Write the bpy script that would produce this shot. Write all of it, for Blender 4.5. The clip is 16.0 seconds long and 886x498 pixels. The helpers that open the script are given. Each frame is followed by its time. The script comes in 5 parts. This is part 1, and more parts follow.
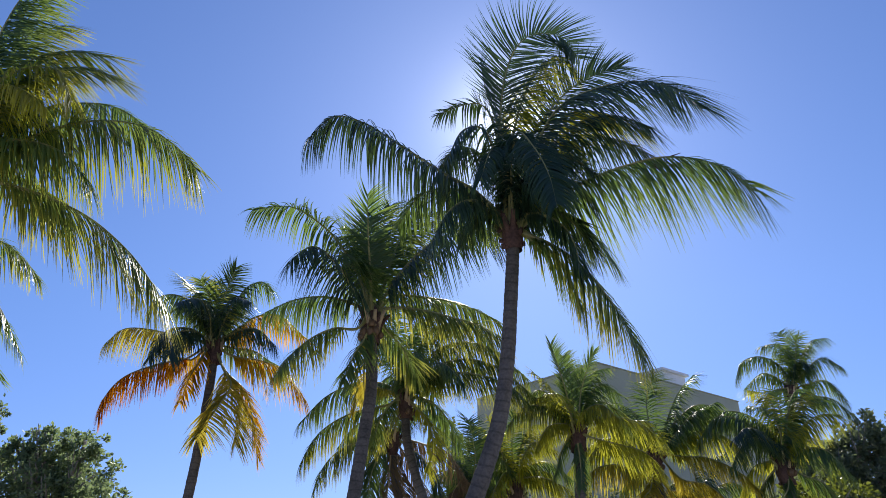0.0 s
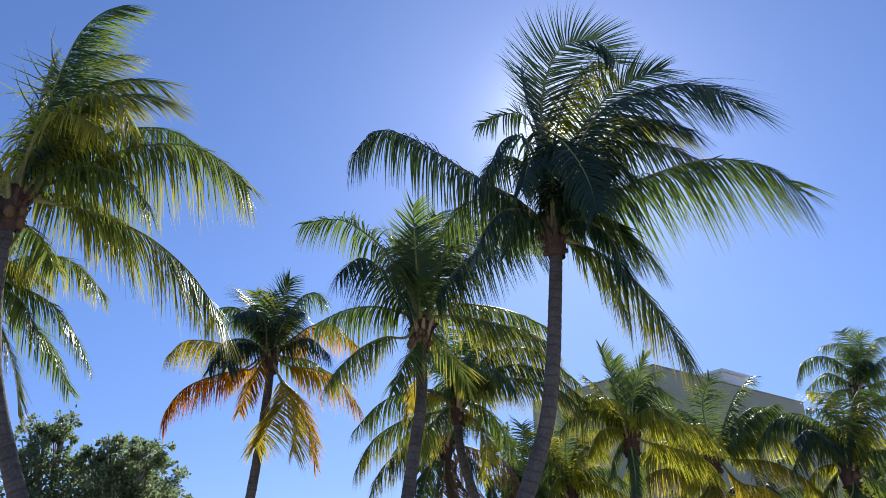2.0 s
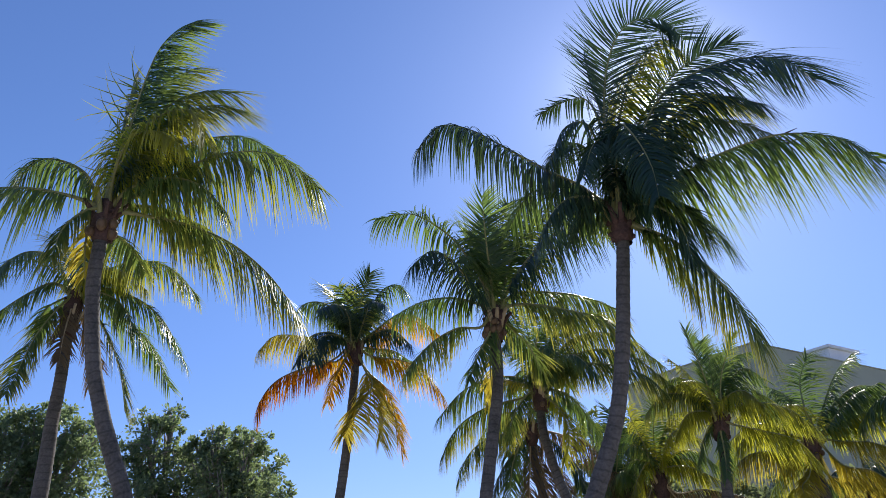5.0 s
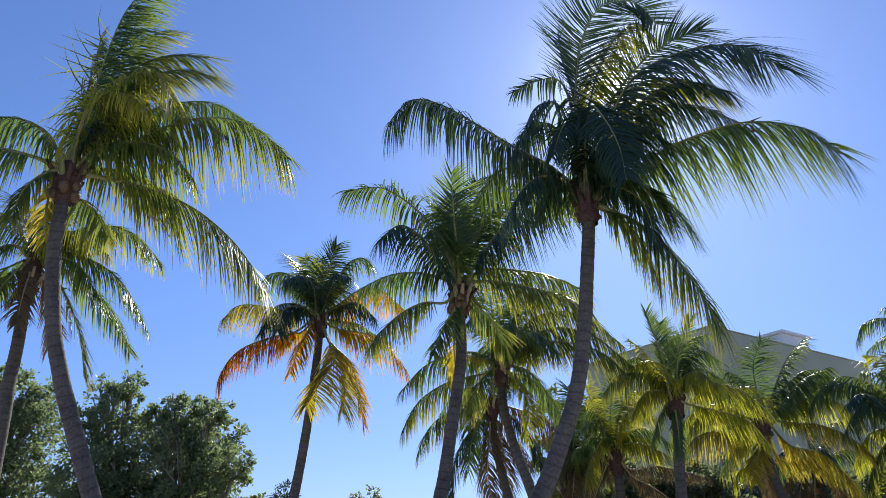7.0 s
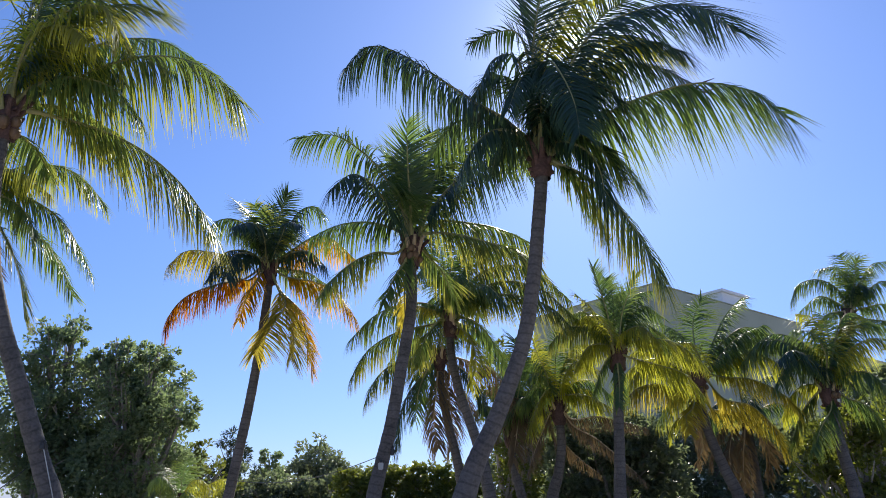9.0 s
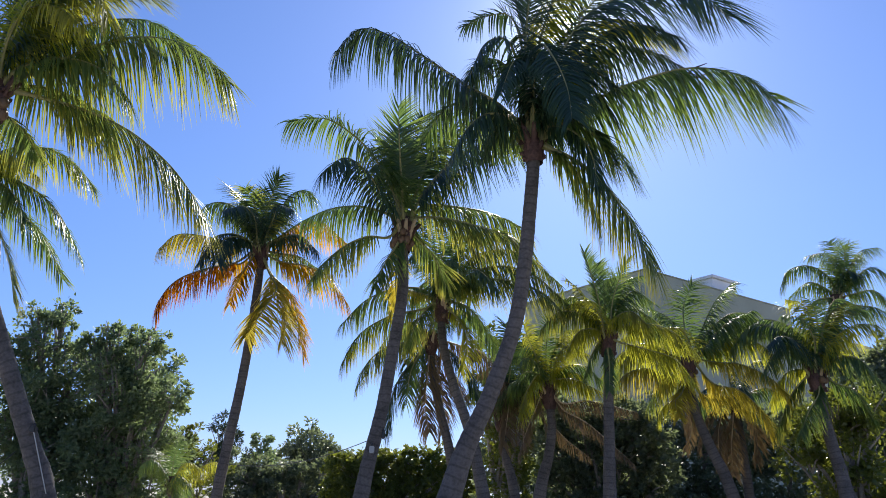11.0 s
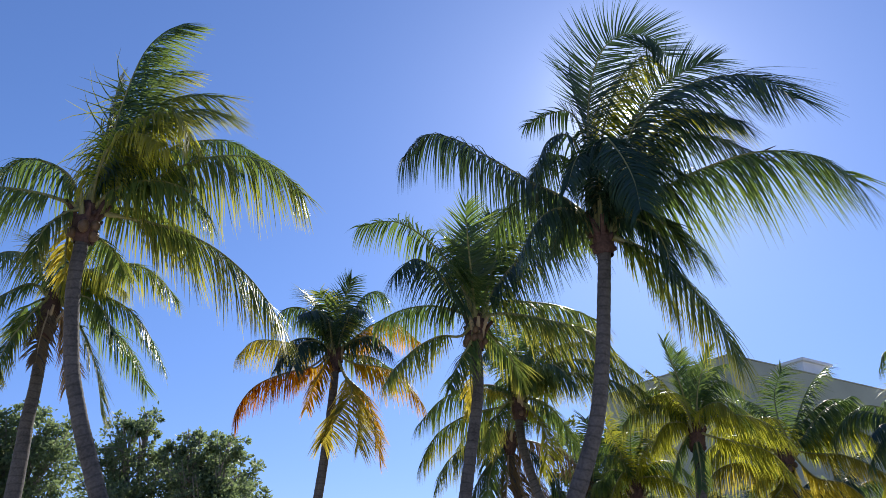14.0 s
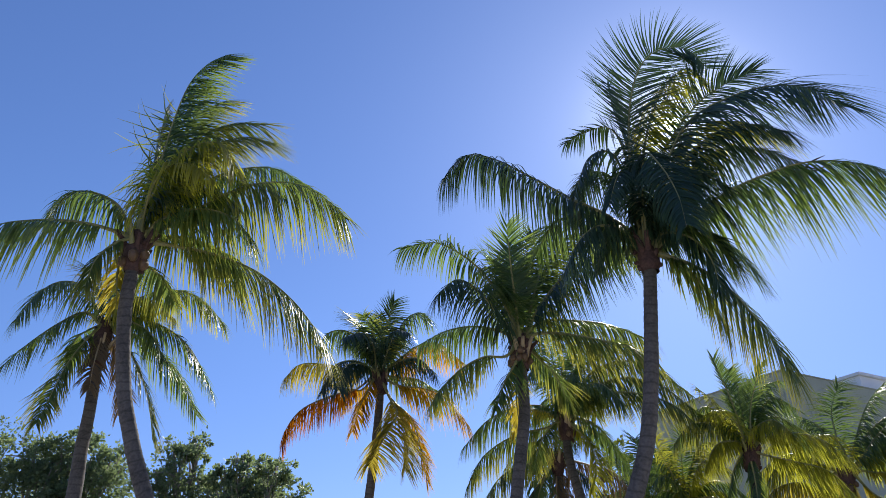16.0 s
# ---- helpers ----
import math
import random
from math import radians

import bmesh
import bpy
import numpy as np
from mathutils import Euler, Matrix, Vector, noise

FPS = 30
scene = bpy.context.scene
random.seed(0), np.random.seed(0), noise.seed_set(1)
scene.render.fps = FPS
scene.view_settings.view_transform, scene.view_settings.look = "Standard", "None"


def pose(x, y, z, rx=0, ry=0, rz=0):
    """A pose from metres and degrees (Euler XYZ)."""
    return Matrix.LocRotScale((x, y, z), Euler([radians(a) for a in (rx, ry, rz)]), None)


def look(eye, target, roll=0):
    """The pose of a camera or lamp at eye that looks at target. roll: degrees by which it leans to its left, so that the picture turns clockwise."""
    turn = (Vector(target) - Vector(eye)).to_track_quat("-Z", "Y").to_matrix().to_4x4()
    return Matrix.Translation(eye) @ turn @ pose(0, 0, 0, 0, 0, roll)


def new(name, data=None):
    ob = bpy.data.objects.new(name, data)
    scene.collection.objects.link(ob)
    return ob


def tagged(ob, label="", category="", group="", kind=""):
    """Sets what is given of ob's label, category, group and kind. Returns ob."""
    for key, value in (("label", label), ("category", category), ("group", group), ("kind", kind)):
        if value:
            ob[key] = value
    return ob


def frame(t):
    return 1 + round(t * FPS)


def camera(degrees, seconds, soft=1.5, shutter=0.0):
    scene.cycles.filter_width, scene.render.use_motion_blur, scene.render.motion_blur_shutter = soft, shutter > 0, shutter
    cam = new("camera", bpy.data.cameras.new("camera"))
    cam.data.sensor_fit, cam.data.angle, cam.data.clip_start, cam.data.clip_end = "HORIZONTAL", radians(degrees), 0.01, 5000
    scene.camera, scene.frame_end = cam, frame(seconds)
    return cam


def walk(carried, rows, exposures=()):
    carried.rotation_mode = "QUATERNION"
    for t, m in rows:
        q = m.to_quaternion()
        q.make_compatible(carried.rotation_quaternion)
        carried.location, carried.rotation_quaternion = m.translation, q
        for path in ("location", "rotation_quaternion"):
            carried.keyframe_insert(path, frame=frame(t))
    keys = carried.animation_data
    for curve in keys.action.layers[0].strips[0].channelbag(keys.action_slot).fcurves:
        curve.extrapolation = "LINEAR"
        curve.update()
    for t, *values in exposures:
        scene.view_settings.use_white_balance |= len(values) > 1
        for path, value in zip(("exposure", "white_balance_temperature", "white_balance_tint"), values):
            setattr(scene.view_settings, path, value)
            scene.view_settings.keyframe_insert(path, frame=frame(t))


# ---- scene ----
# camera: a person stands on the ground, tilts and turns a phone
cam = camera(61.46, 16.0, soft=0.85)
PATH = (
    (0.00, 0.000, 0.000, 1.600, 26.00, 0.00, 0.00),
    (0.50, 0.005, -0.016, 1.592, 26.38, 0.31, 0.82),
    (1.00, 0.004, -0.017, 1.589, 26.72, 0.59, 1.67),
    (1.50, 0.065, -0.061, 1.589, 26.66, 0.17, 2.86),
    (2.00, 0.142, -0.212, 1.574, 26.34, -0.37, 4.36),
    (2.50, 0.307, -0.306, 1.581, 25.95, -1.10, 6.03),
    (3.00, 0.500, -0.335, 1.596, 25.62, -1.49, 7.69),
    (3.50, 0.553, -0.331, 1.621, 25.41, -1.49, 9.28),
    (4.00, 0.546, -0.319, 1.631, 25.38, -1.18, 10.51),
    (4.62, 0.544, -0.321, 1.638, 25.20, -0.96, 11.61),
    (5.25, 0.542, -0.333, 1.646, 24.83, -1.01, 11.85),
    (5.88, 0.541, -0.347, 1.649, 24.31, -1.21, 11.30),
    (6.50, 0.538, -0.358, 1.642, 23.72, -1.47, 10.00),
    (7.00, 0.529, -0.377, 1.602, 23.24, -1.67, 8.67),
    (7.50, 0.516, -0.386, 1.589, 22.55, -1.64, 7.44),
    (8.00, 0.519, -0.392, 1.580, 21.67, -1.59, 6.42),
    (8.50, 0.529, -0.407, 1.573, 20.68, -1.73, 5.49),
    (9.00, 0.519, -0.405, 1.560, 19.73, -1.83, 4.61),
    (9.62, 0.518, -0.403, 1.555, 18.74, -1.92, 3.78),
    (10.25, 0.520, -0.397, 1.550, 18.26, -1.93, 3.52),
    (10.88, 0.524, -0.391, 1.551, 18.46, -1.87, 3.81),
    (11.50, 0.528, -0.385, 1.563, 19.49, -1.75, 4.66),
    (12.00, 0.536, -0.371, 1.612, 20.70, -1.63, 5.56),
    (12.50, 0.557, -0.404, 1.642, 22.09, -1.50, 6.66),
    (13.00, 0.547, -0.395, 1.649, 23.46, -1.46, 7.75),
    (13.50, 0.520, -0.399, 1.636, 24.69, -1.30, 8.87),
    (14.00, 0.509, -0.405, 1.639, 25.57, -1.36, 9.97),
    (14.50, 0.505, -0.404, 1.643, 26.19, -1.48, 10.95),
    (15.00, 0.502, -0.397, 1.647, 26.64, -1.56, 11.83),
    (15.50, 0.494, -0.402, 1.661, 26.84, -1.52, 12.61),
    (16.00, 0.487, -0.404, 1.656, 27.01, -1.51, 13.40),
)

walk(cam, [(t, pose(x, y, z, 90 + pitch, roll, yaw)) for t, x, y, z, pitch, roll, yaw in PATH],
     exposures=[(0.0, 0.20), (4.0, 0.27), (7.0, 0.33), (9.0, 0.42), (11.5, 0.42), (13.0, 0.33), (14.5, 0.26), (16.0, 0.23)])

# world: clear tropical noon sky, the sun stands behind the tall palm
SUN_UP, SUN_TURN = radians(35.2), radians(6.2)
world = bpy.data.worlds.new("sky")
scene.world = world
world.use_nodes = True
wn = world.node_tree.nodes
sky = wn.new("ShaderNodeTexSky")
sky.sky_type = "NISHITA"
sky.sun_disc = False
sky.sun_elevation = SUN_UP
sky.sun_rotation = SUN_TURN
sky.air_density, sky.dust_density, sky.ozone_density = 1.0, 0.28, 5.0
wn["Background"].inputs["Strength"].default_value = 0.121
deep = wn.new("ShaderNodeMix")   # clear sea air: a deeper blue
deep.data_type, deep.blend_type = "RGBA", "MULTIPLY"
deep.inputs["Factor"].default_value = 1.0
deep.inputs["B"].default_value = (0.70, 0.855, 1.265, 1)
low_sky = wn.new("ShaderNodeValToRGB")   # less white haze towards the horizon
low_sky.color_ramp.elements[0].color = (0.80, 0.77, 0.90, 1)
low_sky.color_ramp.elements[1].position = 0.36
heading = wn.new("ShaderNodeTexCoord")
height = wn.new("ShaderNodeSeparateXYZ")
world.node_tree.links.new(heading.outputs["Generated"], height.inputs["Vector"])
world.node_tree.links.new(height.outputs["Z"], low_sky.inputs["Fac"])
clear = wn.new("ShaderNodeMix")
clear.data_type, clear.blend_type = "RGBA", "MULTIPLY"
clear.inputs["Factor"].default_value = 1.0
world.node_tree.links.new(sky.outputs["Color"], clear.inputs["A"])
world.node_tree.links.new(low_sky.outputs["Color"], clear.inputs["B"])
world.node_tree.links.new(clear.outputs["Result"], deep.inputs["A"])
gamma = wn.new("ShaderNodeGamma")
gamma.inputs["Gamma"].default_value = 0.88
world.node_tree.links.new(deep.outputs["Result"], gamma.inputs["Color"])
# the bright aureole of clear-sky haze close round the sun, and the sun's own disc
sun_way = Vector((math.sin(SUN_TURN) * math.cos(SUN_UP), math.cos(SUN_TURN) * math.cos(SUN_UP), math.sin(SUN_UP)))


def sky_math(operation, a, b=None):
    m = wn.new("ShaderNodeMath")
    m.operation = operation
    for value, socket in ((a, m.inputs[0]), (b, m.inputs[1])):
        if isinstance(value, bpy.types.NodeSocket):
            world.node_tree.links.new(value, socket)
        elif value is not None:
            socket.default_value = value
    return m.outputs[0]


dot = wn.new("ShaderNodeVectorMath")
dot.operation = "DOT_PRODUCT"
world.node_tree.links.new(heading.outputs["Generated"], dot.inputs[0])
dot.inputs[1].default_value = sun_way
off_sun = sky_math("ARCCOSINE", sky_math("MINIMUM", dot.outputs["Value"], 0.9999999))
near = sky_math("MULTIPLY", sky_math("EXPONENT", sky_math("MULTIPLY", sky_math("POWER", sky_math("DIVIDE", off_sun, radians(3.3)), 1.5), -1.0)), 7.8)
disc = sky_math("MULTIPLY", sky_math("LESS_THAN", off_sun, radians(0.5)), 60.0)
halo = wn.new("ShaderNodeMix")
halo.data_type, halo.blend_type = "RGBA", "ADD"
halo.inputs["Factor"].default_value = 1.0
world.node_tree.links.new(gamma.outputs["Color"], halo.inputs["A"])
world.node_tree.links.new(sky_math("ADD", near, disc), halo.inputs["B"])
world.node_tree.links.new(halo.outputs["Result"], wn["Background"].inputs["Color"])
sun = new("sun", bpy.data.lights.new("sun", "SUN"))
sun.data.energy, sun.data.angle, sun.data.color = 5.0, radians(0.53), (1.0, 0.95, 0.86)
sun.matrix_world = look(sun_way * 60, (0, 0, 0))


# ---- materials ----
def material(name):
    m = bpy.data.materials.new(name)
    m.use_nodes = True
    return m, m.node_tree.nodes, m.node_tree.links, m.node_tree.nodes["Principled BSDF"]


def noise_node(n, l, scale, detail=3.0, coord="Object"):
    c = n.new("ShaderNodeTexCoord")
    t = n.new("ShaderNodeTexNoise")
    t.inputs["Scale"].default_value, t.inputs["Detail"].default_value = scale, detail
    l.new(c.outputs[coord], t.inputs["Vector"])
    return t


def ramp(n, l, source, stops):
    r = n.new("ShaderNodeValToRGB")
    while len(r.color_ramp.elements) < len(stops):
        r.color_ramp.elements.new(0.5)
    for e, (at, colour) in zip(r.color_ramp.elements, stops):
        e.position, e.color = at, (*colour, 1)
    l.new(source, r.inputs["Fac"])
    return r


def mixed(n, l, fac, a, b, blend="MIX"):
    m = n.new("ShaderNodeMix")
    m.data_type, m.blend_type = "RGBA", blend
    for value, socket in ((fac, m.inputs["Factor"]), (a, m.inputs["A"]), (b, m.inputs["B"])):
        if isinstance(value, bpy.types.NodeSocket):
            l.new(value, socket)
        else:
            socket.default_value = value if isinstance(value, float) else (*value, 1)
    return m.outputs["Result"]


def leaf_material(name, base, tip, glow, shine=0.38, through_light=0.45, spread=0.5, gloss=0.5, glow_base=None, start=0.42):
    """A thin leaf: gloss above, light shining through; it yellows from base to tip, unevenly from leaflet to leaflet."""
    m, n, l, p = material(name)
    uv = n.new("ShaderNodeUVMap")
    sep = n.new("ShaderNodeSeparateXYZ")
    l.new(uv.outputs["UV"], sep.inputs["Vector"])
    geo = n.new("ShaderNodeNewGeometry")
    patch = noise_node(n, l, 2.3, 4.0)
    add = n.new("ShaderNodeMath")
    add.operation = "MULTIPLY_ADD"
    l.new(geo.outputs["Random Per Island"], add.inputs[0])
    add.inputs[1].default_value = spread
    l.new(sep.outputs["Y"], add.inputs[2])
    add2 = n.new("ShaderNodeMath")
    add2.operation = "MULTIPLY_ADD"
    l.new(patch.outputs["Fac"], add2.inputs[0])
    add2.inputs[1].default_value = 0.7
    l.new(add.outputs[0], add2.inputs[2])
    half = n.new("ShaderNodeMath")
    half.operation = "MULTIPLY"
    half.inputs[1].default_value = 0.5
    l.new(add2.outputs[0], half.inputs[0])
    fac = ramp(n, l, half.outputs[0], ((start, (0, 0, 0)), (0.88, (1, 1, 1))))
    colour = mixed(n, l, fac.outputs["Color"], base, tip)
    grain = noise_node(n, l, 60.0, 2.0)
    colour = mixed(n, l, grain.outputs["Fac"], colour, tuple(0.6 * c for c in base))
    l.new(colour, p.inputs["Base Color"])
    p.inputs["Roughness"].default_value = shine
    p.inputs["Specular IOR Level"].default_value = gloss
    t = n.new("ShaderNodeBsdfTranslucent")
    tint = mixed(n, l, fac.outputs["Color"], glow_base or tuple(0.6 * c for c in glow), glow)
    l.new(tint, t.inputs["Color"])
    mix = n.new("ShaderNodeMixShader")
    mix.inputs["Fac"].default_value = through_light
    l.new(p.outputs["BSDF"], mix.inputs[1])
    l.new(t.outputs["BSDF"], mix.inputs[2])
    l.new(mix.outputs["Shader"], n["Material Output"].inputs["Surface"])
    return m


LEAF = {
    # deep green that also carries shade: low colour and glow for backlit, inner fronds
    "dark": leaf_material("palm leaf deep green with painted shade", (0.02, 0.052, 0.032), (0.045, 0.08, 0.028), (0.11, 0.19, 0.045), through_light=0.3),
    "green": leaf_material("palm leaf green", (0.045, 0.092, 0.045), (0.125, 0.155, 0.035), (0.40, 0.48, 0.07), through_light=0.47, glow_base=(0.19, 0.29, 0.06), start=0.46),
    "lime": leaf_material("palm leaf yellow green", (0.06, 0.105, 0.02), (0.28, 0.25, 0.03), (0.80, 0.78, 0.07), through_light=0.62),
    # base coloured dark for shade by the stem; yellowing ends brightened as if sunlit
    "tipped": leaf_material("palm leaf green, shade-dark base, sunlit yellow ends", (0.038, 0.08, 0.032), (0.25, 0.21, 0.05), (0.70, 0.62, 0.08), gloss=0.38, through_light=0.52, glow_base=(0.19, 0.26, 0.05), start=0.44),
    "yellow": leaf_material("palm leaf yellow", (0.20, 0.215, 0.04), (0.50, 0.40, 0.06), (0.94, 0.76, 0.09), gloss=0.25, through_light=0.6),
    "amber": leaf_material("palm leaf amber", (0.16, 0.13, 0.02), (0.50, 0.28, 0.03), (0.92, 0.52, 0.02), shine=0.5, gloss=0.2, through_light=0.6),
    "rust": leaf_material("palm leaf rust orange", (0.24, 0.085, 0.015), (0.32, 0.11, 0.03), (0.80, 0.29, 0.01), shine=0.6, gloss=0.1, through_light=0.6),
    "brown": leaf_material("dead palm leaf brown", (0.16, 0.11, 0.06), (0.30, 0.21, 0.11), (0.30, 0.20, 0.08), shine=0.6, through_light=0.3),
}
TREE_LEAF = {
    "olive": leaf_material("broad leaf olive green", (0.14, 0.18, 0.11), (0.19, 0.23, 0.12), (0.40, 0.52, 0.21), gloss=0.35, through_light=0.5),
    "grove": leaf_material("broad leaf yellow green", (0.09, 0.12, 0.03), (0.18, 0.19, 0.04), (0.32, 0.36, 0.04), through_light=0.45),
    "dark": leaf_material("broad leaf dark green", (0.12, 0.145, 0.10), (0.16, 0.18, 0.11), (0.36, 0.43, 0.18), through_light=0.45),
    "pine": leaf_material("needle leaf dull green", (0.04, 0.07, 0.035), (0.07, 0.09, 0.04), (0.08, 0.11, 0.04), shine=0.6, through_light=0.25),
}


def bark_material(name, light, dark, ring=True):
    m, n, l, p = material(name)
    fine, broad = noise_node(n, l, 28.0, 6.0), noise_node(n, l, 3.0, 4.0)
    first = ramp(n, l, broad.outputs["Fac"], ((0.3, dark), (0.65, light)))
    colour = mixed(n, l, 0.35, first.outputs["Color"], ramp(n, l, fine.outputs["Fac"], ((0.35, tuple(0.35 * c for c in dark)), (0.6, light))).outputs["Color"])
    bump = n.new("ShaderNodeBump")
    bump.inputs["Strength"].default_value, bump.inputs["Distance"].default_value = 0.6, 0.02
    l.new(fine.outputs["Fac"], bump.inputs["Height"])
    l.new(bump.outputs["Normal"], p.inputs["Normal"])
    if ring:
        uv = n.new("ShaderNodeUVMap")
        wave = n.new("ShaderNodeTexWave")
        wave.bands_direction = "Y"
        wave.inputs["Scale"].default_value, wave.inputs["Distortion"].default_value = 2.2, 2.5
        wave.inputs["Detail"].default_value = 3.0
        l.new(uv.outputs["UV"], wave.inputs["Vector"])
        colour = mixed(n, l, ramp(n, l, wave.outputs["Fac"], ((0.02, (0.38, 0.38, 0.38)), (0.16, (0, 0, 0)))).outputs["Color"], colour, tuple(0.3 * c for c in dark))
    l.new(colour, p.inputs["Base Color"])
    p.inputs["Roughness"].default_value = 0.85
    return m


BARK = bark_material("palm bark grey", (0.125, 0.11, 0.102), (0.052, 0.046, 0.043))
LIMB = bark_material("tree bark grey brown", (0.34, 0.30, 0.25), (0.18, 0.15, 0.12), ring=False)
FIBRE = bark_material("palm fibre brown", (0.115, 0.06, 0.048), (0.04, 0.022, 0.019), ring=False)


def plain_material(name, light, dark, scale, rough, bump_depth=0.0, metal=0.0):
    m, n, l, p = material(name)
    big, small = noise_node(n, l, scale, 5.0), noise_node(n, l, scale * 14, 4.0)
    first = ramp(n, l, big.outputs["Fac"], ((0.3, dark), (0.7, light)))
    l.new(mixed(n, l, 0.25, first.outputs["Color"], ramp(n, l, small.outputs["Fac"], ((0.3, dark), (0.7, light))).outputs["Color"]), p.inputs["Base Color"])
    p.inputs["Roughness"].default_value, p.inputs["Metallic"].default_value = rough, metal
    if bump_depth:
        b = n.new("ShaderNodeBump")
        b.inputs["Distance"].default_value = bump_depth
        l.new(small.outputs["Fac"], b.inputs["Height"])
        l.new(b.outputs["Normal"], p.inputs["Normal"])
    return m


STEM = plain_material("frond stem yellow green", (0.30, 0.27, 0.10), (0.16, 0.16, 0.05), 3.0, 0.4)
DRY_STEM = plain_material("frond stem dry tan", (0.45, 0.34, 0.20), (0.28, 0.19, 0.10), 3.0, 0.55)
NUT = plain_material("coconut husk brown", (0.16, 0.09, 0.04), (0.07, 0.04, 0.025), 6.0, 0.5, 0.01)
STUCCO = plain_material("stucco pale grey cream", (0.36, 0.38, 0.30), (0.30, 0.32, 0.25), 0.5, 0.9, 0.01)
ROOF_METAL = plain_material("roof unit painted white", (0.75, 0.77, 0.80), (0.62, 0.65, 0.68), 1.0, 0.5)
SAND = plain_material("ground sand and dry grass", (0.62, 0.56, 0.45), (0.46, 0.42, 0.32), 0.35, 0.95, 0.03)
BLACK = plain_material("black plastic", (0.03, 0.03, 0.03), (0.015, 0.015, 0.015), 8.0, 0.5)
PALE = plain_material("pale plastic tag", (0.42, 0.42, 0.40), (0.30, 0.30, 0.29), 8.0, 0.5)


# ---- mesh tools ----
class Sheet:
    """Collects faces with one UV pair per corner and makes a mesh of them."""

    def __init__(self):
        self.v, self.f, self.uv = [], [], []

    def face(self, idx, uvs):
        self.f.append(idx)
        self.uv.extend(uvs)

    def mesh(self, name, mat, smooth=True):
        me = bpy.data.meshes.new(name)
        me.from_pydata([tuple(p) for p in self.v], [], self.f)
        layer = me.uv_layers.new(name="UVMap")
        layer.data.foreach_set("uv", [c for pair in self.uv for c in pair])
        me.materials.append(mat)
        me.polygons.foreach_set("use_smooth", [smooth] * len(me.polygons))
        me.update()
        return me


def part(name, me, parent, label=""):
    ob = new(name, me)
    ob.parent = parent
    if label:
        tagged(ob, label=label)
    return ob


def tube(sheet, pts, radii, sides, squash=1.0, close=True):
    """A tube through pts; UV: turns round, metres along."""
    first, run = len(sheet.v), 0.0
    prev = None
    ref = Vector((0, 1, 0)) if abs((pts[-1] - pts[0]).normalized().y) < 0.8 else Vector((1, 0, 0))
    runs = []
    for i, (c, r) in enumerate(zip(pts, radii)):
        if prev is not None:
            run += (c - prev).length
        prev = c
        runs.append(run)
        d = (pts[min(i + 1, len(pts) - 1)] - pts[max(i - 1, 0)]).normalized()
        a = d.cross(ref).normalized()
        b = d.cross(a).normalized()
        for k in range(sides):
            w = 2 * math.pi * k / sides
            sheet.v.append(c + a * (r * math.cos(w)) + b * (r * squash * math.sin(w)))
    for i in range(len(pts) - 1):
        for k in range(sides):
            k2 = (k + 1) % sides
            sheet.face((first + i * sides + k, first + i * sides + k2, first + (i + 1) * sides + k2, first + (i + 1) * sides + k),
                       ((k / sides, runs[i]), ((k + 1) / sides, runs[i]), ((k + 1) / sides, runs[i + 1]), (k / sides, runs[i + 1])))
    if close:
        sheet.face(tuple(first + (len(pts) - 1) * sides + k for k in range(sides)), tuple((0.5, run) for _ in range(sides)))


def spline(points, count):
    """A smooth line through the points, count stations."""
    P = [Vector(p) for p in points]
    P = [2 * P[0] - P[1]] + P + [2 * P[-1] - P[-2]]
    seg = len(P) - 3
    out = []
    for i in range(count):
        u = i / (count - 1) * seg
        k = min(int(u), seg - 1)
        s = u - k
        a, b, c, d = P[k:k + 4]
        out.append(0.5 * (2 * b + (c - a) * s + (2 * a - 5 * b + 4 * c - d) * s * s + (3 * b - a - 3 * c + d) * s ** 3))
    return out


